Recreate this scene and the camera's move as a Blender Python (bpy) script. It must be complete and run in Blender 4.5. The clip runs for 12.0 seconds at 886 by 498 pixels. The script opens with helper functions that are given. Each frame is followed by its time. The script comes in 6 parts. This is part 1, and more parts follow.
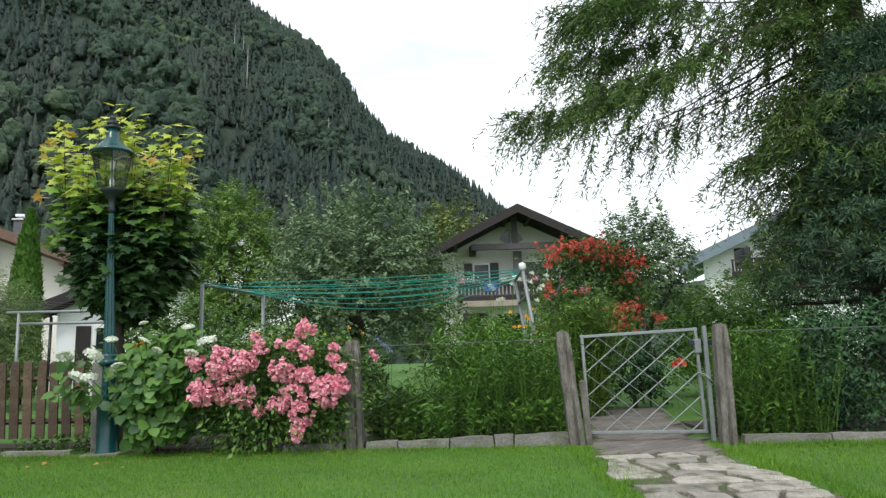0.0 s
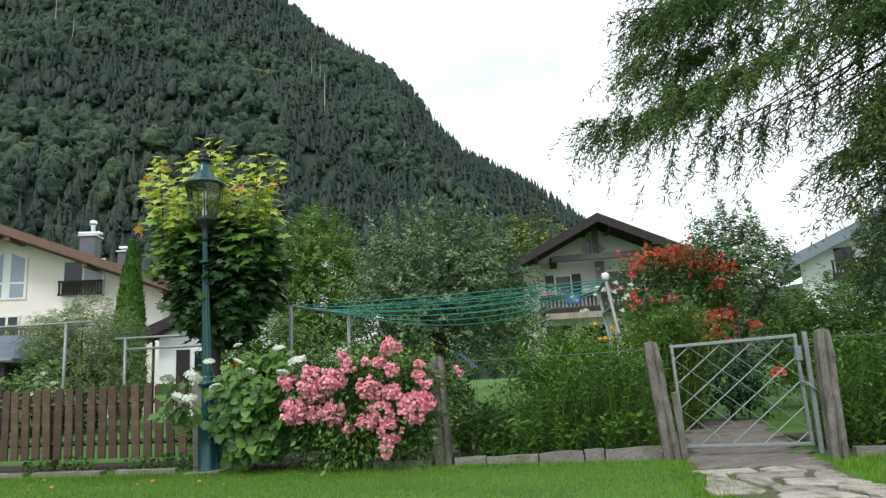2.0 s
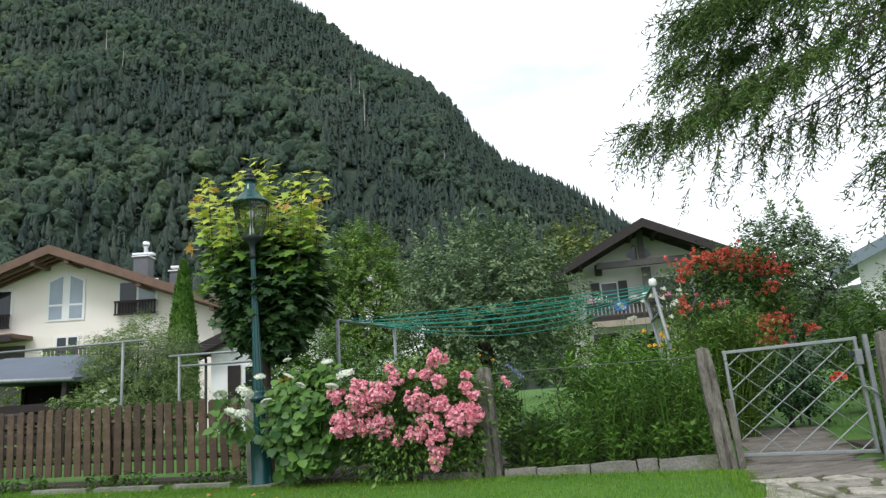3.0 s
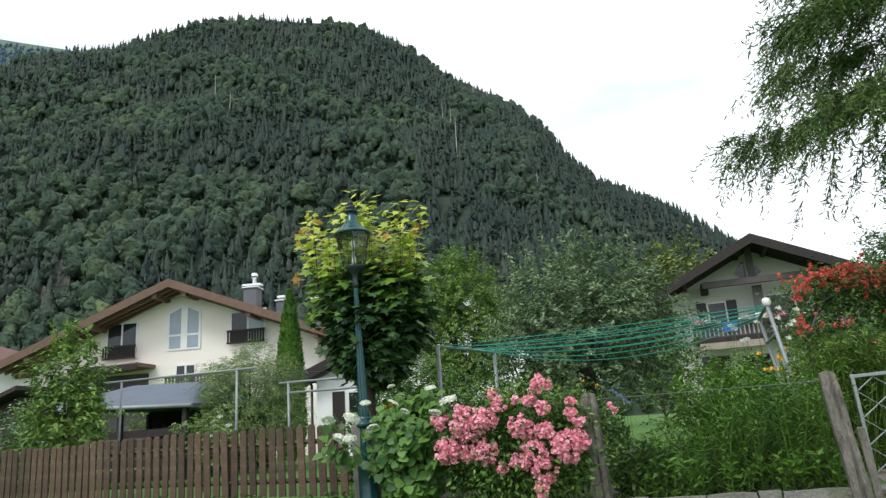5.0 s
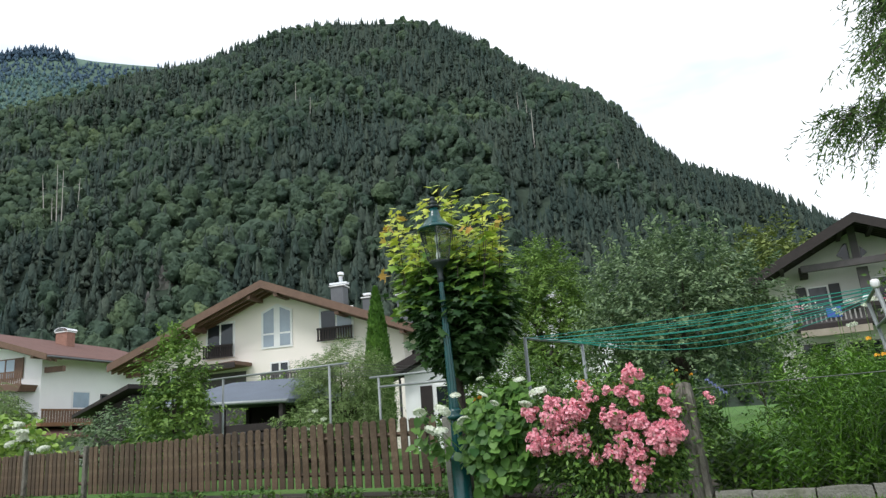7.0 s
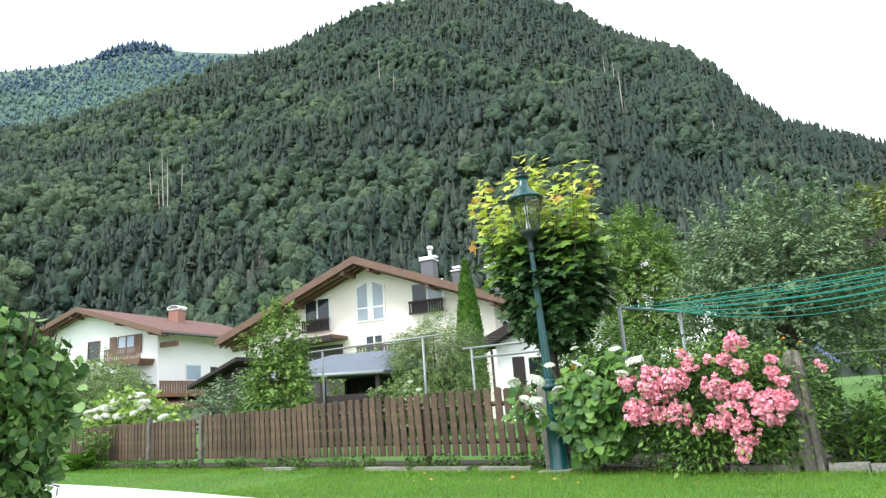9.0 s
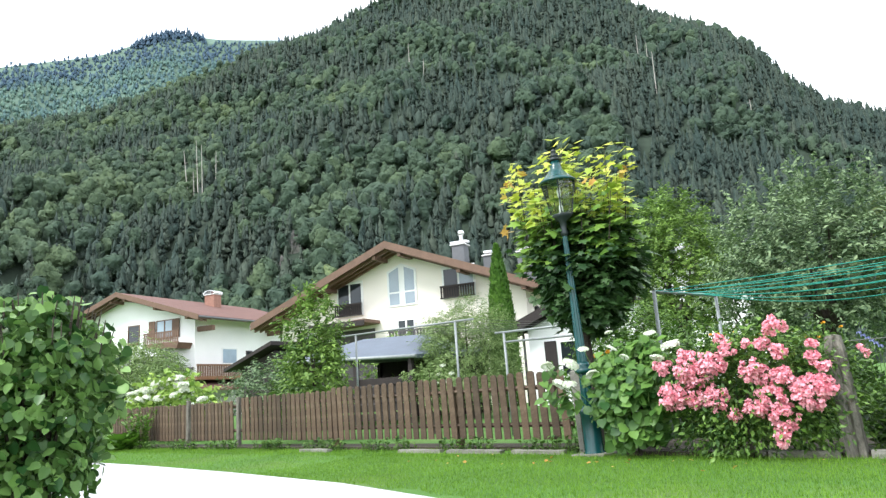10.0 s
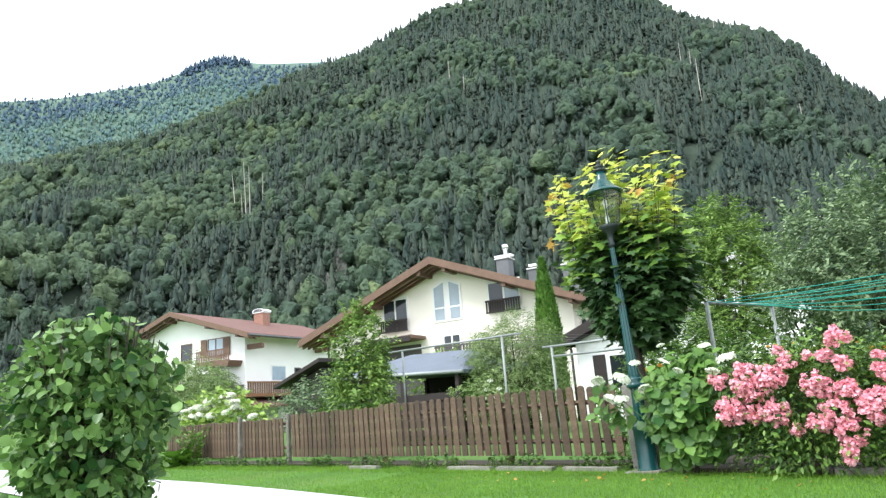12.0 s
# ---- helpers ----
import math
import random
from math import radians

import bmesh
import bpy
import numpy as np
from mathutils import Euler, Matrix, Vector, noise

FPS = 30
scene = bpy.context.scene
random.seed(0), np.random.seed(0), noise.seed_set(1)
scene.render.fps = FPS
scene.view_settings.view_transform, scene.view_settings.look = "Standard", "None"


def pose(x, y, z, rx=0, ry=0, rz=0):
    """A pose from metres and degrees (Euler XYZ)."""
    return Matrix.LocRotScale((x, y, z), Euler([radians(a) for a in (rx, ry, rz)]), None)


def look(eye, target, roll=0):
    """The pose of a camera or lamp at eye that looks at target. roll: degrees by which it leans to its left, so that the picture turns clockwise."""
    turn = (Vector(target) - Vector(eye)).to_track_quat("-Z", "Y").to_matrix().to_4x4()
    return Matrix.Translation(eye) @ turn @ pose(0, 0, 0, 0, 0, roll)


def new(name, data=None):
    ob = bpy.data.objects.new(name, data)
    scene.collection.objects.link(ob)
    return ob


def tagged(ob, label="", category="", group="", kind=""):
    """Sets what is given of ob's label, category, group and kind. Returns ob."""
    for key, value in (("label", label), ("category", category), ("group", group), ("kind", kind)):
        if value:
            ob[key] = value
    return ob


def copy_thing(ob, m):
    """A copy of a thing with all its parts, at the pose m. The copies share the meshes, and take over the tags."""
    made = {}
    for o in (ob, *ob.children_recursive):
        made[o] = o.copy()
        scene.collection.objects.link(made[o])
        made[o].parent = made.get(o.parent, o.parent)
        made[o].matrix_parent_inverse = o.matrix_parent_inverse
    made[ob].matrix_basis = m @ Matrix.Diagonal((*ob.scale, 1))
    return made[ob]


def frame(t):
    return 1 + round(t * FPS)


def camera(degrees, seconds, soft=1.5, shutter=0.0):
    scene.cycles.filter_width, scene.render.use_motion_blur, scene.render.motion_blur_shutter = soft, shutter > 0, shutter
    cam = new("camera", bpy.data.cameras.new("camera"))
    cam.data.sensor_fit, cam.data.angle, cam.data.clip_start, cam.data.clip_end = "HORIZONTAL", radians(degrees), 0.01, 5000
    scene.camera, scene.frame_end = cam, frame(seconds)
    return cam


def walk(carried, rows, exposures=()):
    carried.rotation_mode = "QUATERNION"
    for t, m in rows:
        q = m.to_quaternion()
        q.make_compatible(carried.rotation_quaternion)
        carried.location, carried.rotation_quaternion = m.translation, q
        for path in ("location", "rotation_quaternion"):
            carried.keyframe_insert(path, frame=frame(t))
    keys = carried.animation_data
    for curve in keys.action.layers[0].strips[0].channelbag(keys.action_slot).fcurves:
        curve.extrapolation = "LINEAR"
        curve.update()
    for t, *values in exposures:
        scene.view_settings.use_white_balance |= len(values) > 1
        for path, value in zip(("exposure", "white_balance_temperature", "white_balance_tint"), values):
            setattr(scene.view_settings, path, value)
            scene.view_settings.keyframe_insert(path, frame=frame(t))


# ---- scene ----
cam = camera(66.7, 12.0, soft=1.35)
PATH = [
    (0, (0.306, -0.493, 0.866), (0.21, 1.478, 1.189), -1.7),
    (0.5, (0.31, -0.491, 0.861), (0.152, 1.474, 1.2), -2.1),
    (1, (0.315, -0.503, 0.865), (0.101, 1.454, 1.217), -2.3),
    (1.5, (0.308, -0.504, 0.863), (0.036, 1.444, 1.227), -2.6),
    (2, (0.305, -0.506, 0.864), (-0.022, 1.431, 1.24), -3.0),
    (2.5, (0.305, -0.511, 0.866), (-0.083, 1.411, 1.262), -3.5),
    (3, (0.304, -0.52, 0.865), (-0.144, 1.384, 1.28), -4.0),
    (5, (0.278, -0.553, 0.874), (-0.427, 1.249, 1.378), -3.9),
    (5.5, (0.277, -0.57, 0.865), (-0.483, 1.204, 1.391), -4.1),
    (6, (0.272, -0.582, 0.859), (-0.537, 1.168, 1.391), -4.1),
    (6.5, (0.266, -0.589, 0.859), (-0.6, 1.138, 1.378), -4.0),
    (7, (0.255, -0.588, 0.855), (-0.667, 1.113, 1.359), -4.3),
    (9, (0.232, -0.606, 0.843), (-0.922, 0.967, 1.287), -4.2),
    (9.5, (0.224, -0.612, 0.835), (-0.975, 0.933, 1.256), -4.1),
    (10, (0.215, -0.618, 0.838), (-1.018, 0.903, 1.244), -3.9),
    (10.5, (0.205, -0.612, 0.839), (-1.056, 0.886, 1.249), -4.0),
    (11, (0.193, -0.607, 0.838), (-1.089, 0.868, 1.265), -4.3),
    (11.5, (0.192, -0.608, 0.84), (-1.111, 0.843, 1.286), -4.4),
    (12, (0.184, -0.604, 0.845), (-1.138, 0.826, 1.303), -4.3),
]
walk(cam, [(t, look(eye, target, roll)) for t, eye, target, roll in PATH],
     [(0, 0.48, 6200, 8), (3, 0.45, 6200, 8), (7, 0.47, 6200, 8), (9, 1.3, 6200, 8), (12, 1.45, 6200, 8)])

# ---- light: a bright, thinly clouded sky and a weak, soft sun ----
world = bpy.data.worlds.new("sky")
scene.world = world
world.use_nodes = True
wn, wl = world.node_tree.nodes, world.node_tree.links
sky = wn.new("ShaderNodeTexSky")
sky.sky_type, sky.sun_disc = "NISHITA", False
sky.sun_elevation, sky.sun_rotation = radians(52), radians(200)
back = wn["Background"]
back.inputs["Strength"].default_value = 0.12
coord, mapping, cloud, ramp, mix = (wn.new("ShaderNode" + k) for k in ("TexCoord", "Mapping", "TexNoise", "ValToRGB", "MixRGB"))
wl.new(coord.outputs["Generated"], mapping.inputs["Vector"])
mapping.inputs["Scale"].default_value = (1.0, 1.0, 3.2)
wl.new(mapping.outputs["Vector"], cloud.inputs["Vector"])
cloud.inputs["Scale"].default_value, cloud.inputs["Detail"].default_value = 1.7, 5.0
wl.new(cloud.outputs["Fac"], ramp.inputs["Fac"])
ramp.color_ramp.elements[0].position, ramp.color_ramp.elements[0].color = 0.36, (0.50, 0.50, 0.50, 1)
ramp.color_ramp.elements[1].position, ramp.color_ramp.elements[1].color = 0.50, (0.97, 0.97, 0.97, 1)
wl.new(ramp.outputs["Color"], mix.inputs["Fac"])
wl.new(sky.outputs["Color"], mix.inputs["Color1"])
mix.inputs["Color2"].default_value = (8.6, 8.7, 8.9, 1)
wl.new(mix.outputs["Color"], back.inputs["Color"])
sun = new("sun", bpy.data.lights.new("sun", "SUN"))
sun.data.energy, sun.data.angle, sun.data.color = 1.3, radians(14), (1.0, 0.96, 0.9)
sun.matrix_world = look((-10, -30, 50), (0, 8, 0))


# ---- materials ----
def mat(name, color, rough=0.8, metal=0.0, scale=6.0, vary=0.25, bump=0.2, fine=60.0, stain=None, island=0.0, obj=0.0, stretch=1.0):
    """A surface with variation at two scales, fine relief and, where given, stains of another colour."""
    m = bpy.data.materials.new(name)
    m.use_nodes = True
    n, l = m.node_tree.nodes, m.node_tree.links
    b = n["Principled BSDF"]
    b.inputs["Roughness"].default_value, b.inputs["Metallic"].default_value = rough, metal
    tc = n.new("ShaderNodeTexCoord")
    mp_ = n.new("ShaderNodeMapping")
    mp_.inputs["Scale"].default_value = (1, 1, stretch)
    l.new(tc.outputs["Object"], mp_.inputs["Vector"])
    big, small = n.new("ShaderNodeTexNoise"), n.new("ShaderNodeTexNoise")
    big.inputs["Scale"].default_value, big.inputs["Detail"].default_value = scale, 4
    small.inputs["Scale"].default_value, small.inputs["Detail"].default_value = fine, 3
    l.new(mp_.outputs[0], big.inputs["Vector"]), l.new(mp_.outputs[0], small.inputs["Vector"])
    add = n.new("ShaderNodeMath")
    add.operation = "ADD"
    l.new(big.outputs["Fac"], add.inputs[0]), l.new(small.outputs["Fac"], add.inputs[1])
    rng = n.new("ShaderNodeMapRange")
    rng.inputs["From Min"].default_value, rng.inputs["From Max"].default_value = 0.6, 1.4
    rng.inputs["To Min"].default_value, rng.inputs["To Max"].default_value = 1 - vary, 1 + vary
    l.new(add.outputs[0], rng.inputs["Value"])
    last = rng.outputs[0]
    for source, amount in (("island", island), ("object", obj)):
        if amount:
            g = n.new("ShaderNodeNewGeometry" if source == "island" else "ShaderNodeObjectInfo")
            r2, mul = n.new("ShaderNodeMapRange"), n.new("ShaderNodeMath")
            r2.inputs["To Min"].default_value, r2.inputs["To Max"].default_value = 1 - amount, 1 + amount
            l.new(g.outputs["Random Per Island" if source == "island" else "Random"], r2.inputs["Value"])
            mul.operation = "MULTIPLY"
            l.new(last, mul.inputs[0]), l.new(r2.outputs[0], mul.inputs[1])
            last = mul.outputs[0]
    tint = n.new("ShaderNodeVectorMath")
    tint.operation = "SCALE"
    l.new(last, tint.inputs["Scale"])
    if stain:
        mixc, st, sr = n.new("ShaderNodeMixRGB"), n.new("ShaderNodeTexNoise"), n.new("ShaderNodeValToRGB")
        st.inputs["Scale"].default_value, st.inputs["Detail"].default_value = scale * 0.7, 6
        l.new(mp_.outputs[0], st.inputs["Vector"]), l.new(st.outputs["Fac"], sr.inputs["Fac"])
        sr.color_ramp.elements[0].position, sr.color_ramp.elements[1].position = 0.5, 0.68
        l.new(sr.outputs["Color"], mixc.inputs["Fac"])
        mixc.inputs["Color1"].default_value, mixc.inputs["Color2"].default_value = (*color, 1), (*stain, 1)
        l.new(mixc.outputs["Color"], tint.inputs[0])
    else:
        tint.inputs[0].default_value = color
    l.new(tint.outputs["Vector"], b.inputs["Base Color"])
    if bump:
        bp = n.new("ShaderNodeBump")
        bp.inputs["Strength"].default_value, bp.inputs["Distance"].default_value = bump, 0.02
        l.new(small.outputs["Fac"], bp.inputs["Height"]), l.new(bp.outputs["Normal"], b.inputs["Normal"])
    return m


def leafy(name, dark, light, rough=0.55, through_light=0.35, patch=0.6, single=0.8, contrast=1.1):
    """Foliage: each leaf takes its own tone between two colours; some light passes through."""
    m = bpy.data.materials.new(name)
    m.use_nodes = True
    n, l = m.node_tree.nodes, m.node_tree.links
    b = n["Principled BSDF"]
    b.inputs["Roughness"].default_value = rough
    b.inputs["Specular IOR Level"].default_value = 0.3
    g, tc, ns, add, mx = (n.new("ShaderNode" + k) for k in ("NewGeometry", "TexCoord", "TexNoise", "Math", "MixRGB"))
    ns.inputs["Scale"].default_value, ns.inputs["Detail"].default_value = patch, 3
    l.new(tc.outputs["Object"], ns.inputs["Vector"])
    add.operation = "MULTIPLY_ADD"
    l.new(ns.outputs["Fac"], add.inputs[0])
    add.inputs[1].default_value = contrast
    sub = n.new("ShaderNodeMath")
    sub.operation = "MULTIPLY_ADD"
    l.new(g.outputs["Random Per Island"], sub.inputs[0])
    sub.inputs[1].default_value, sub.inputs[2].default_value = single, 0.5 - 0.5 * contrast - 0.5 * single
    l.new(sub.outputs[0], add.inputs[2])
    add.use_clamp = True
    l.new(add.outputs[0], mx.inputs["Fac"])
    mx.inputs["Color1"].default_value, mx.inputs["Color2"].default_value = (*dark, 1), (*light, 1)
    l.new(mx.outputs["Color"], b.inputs["Base Color"])
    if through_light:
        tr, ms = n.new("ShaderNodeBsdfTranslucent"), n.new("ShaderNodeMixShader")
        l.new(mx.outputs["Color"], tr.inputs["Color"])
        ms.inputs["Fac"].default_value = 0.62 * through_light
        l.new(b.outputs[0], ms.inputs[1]), l.new(tr.outputs[0], ms.inputs[2])
        l.new(ms.outputs[0], n["Material Output"].inputs["Surface"])
    return m


def canopy(name, stops, rough=0.9, through_light=0.08, single=0.7, leaf=0.7):
    """Woodland foliage: every tree carries its own tone; leaf clusters vary within it."""
    m = bpy.data.materials.new(name)
    m.use_nodes = True
    n, l = m.node_tree.nodes, m.node_tree.links
    b = n["Principled BSDF"]
    b.inputs["Roughness"].default_value, b.inputs["Specular IOR Level"].default_value = rough, 0.2
    at, tc, big, ma, ra, bp = (n.new("ShaderNode" + k) for k in ("Attribute", "TexCoord", "TexNoise", "Math", "ValToRGB", "Bump"))
    at.attribute_name = "tone"
    big.inputs["Scale"].default_value, big.inputs["Detail"].default_value, big.inputs["Roughness"].default_value = leaf, 4.0, 0.65
    l.new(tc.outputs["Object"], big.inputs["Vector"])
    ma.operation = "MULTIPLY_ADD"
    l.new(big.outputs["Fac"], ma.inputs[0])
    ma.inputs[1].default_value = single
    less = n.new("ShaderNodeMath")
    less.operation = "SUBTRACT"
    l.new(at.outputs["Fac"], less.inputs[0])
    less.inputs[1].default_value = 0.5 * single
    l.new(less.outputs[0], ma.inputs[2])
    bp.inputs["Strength"].default_value, bp.inputs["Distance"].default_value = 0.9, 0.7 / leaf
    l.new(big.outputs["Fac"], bp.inputs["Height"]), l.new(bp.outputs["Normal"], b.inputs["Normal"])
    while len(ra.color_ramp.elements) < len(stops):
        ra.color_ramp.elements.new(0.5)
    for e, (p, c) in zip(ra.color_ramp.elements, stops):
        e.position, e.color = p, (*c, 1)
    l.new(ma.outputs[0], ra.inputs["Fac"])
    tr, ms = n.new("ShaderNodeBsdfTranslucent"), n.new("ShaderNodeMixShader")
    l.new(ra.outputs["Color"], b.inputs["Base Color"]), l.new(ra.outputs["Color"], tr.inputs["Color"])
    ms.inputs["Fac"].default_value = through_light
    l.new(b.outputs[0], ms.inputs[1]), l.new(tr.outputs[0], ms.inputs[2])
    l.new(ms.outputs[0], n["Material Output"].inputs["Surface"])
    return m


def glassy(name, color=(0.95, 0.98, 0.98), sky_veil=0.09):
    """A clear pane: mostly see-through, with a sharp reflection and a pale veil for mirrored sky."""
    m = bpy.data.materials.new(name)
    m.use_nodes = True
    n, l = m.node_tree.nodes, m.node_tree.links
    tr, gl, fr, mx = (n.new("ShaderNode" + k) for k in ("BsdfTransparent", "BsdfGlossy", "Fresnel", "MixShader"))
    tr.inputs["Color"].default_value = (*color, 1)
    gl.inputs["Roughness"].default_value = 0.03
    fr.inputs["IOR"].default_value = 1.5
    l.new(fr.outputs[0], mx.inputs["Fac"]), l.new(tr.outputs[0], mx.inputs[1]), l.new(gl.outputs[0], mx.inputs[2])
    # whitish layer imitates bright sky mirrored in the lantern
    mirrored_sky, veil = n.new("ShaderNodeBsdfTranslucent"), n.new("ShaderNodeMixShader")
    mirrored_sky.inputs["Color"].default_value = (0.85, 0.88, 0.86, 1)
    veil.inputs["Fac"].default_value = sky_veil
    l.new(mx.outputs[0], veil.inputs[1]), l.new(mirrored_sky.outputs[0], veil.inputs[2])
    l.new(veil.outputs[0], n["Material Output"].inputs["Surface"])
    return m


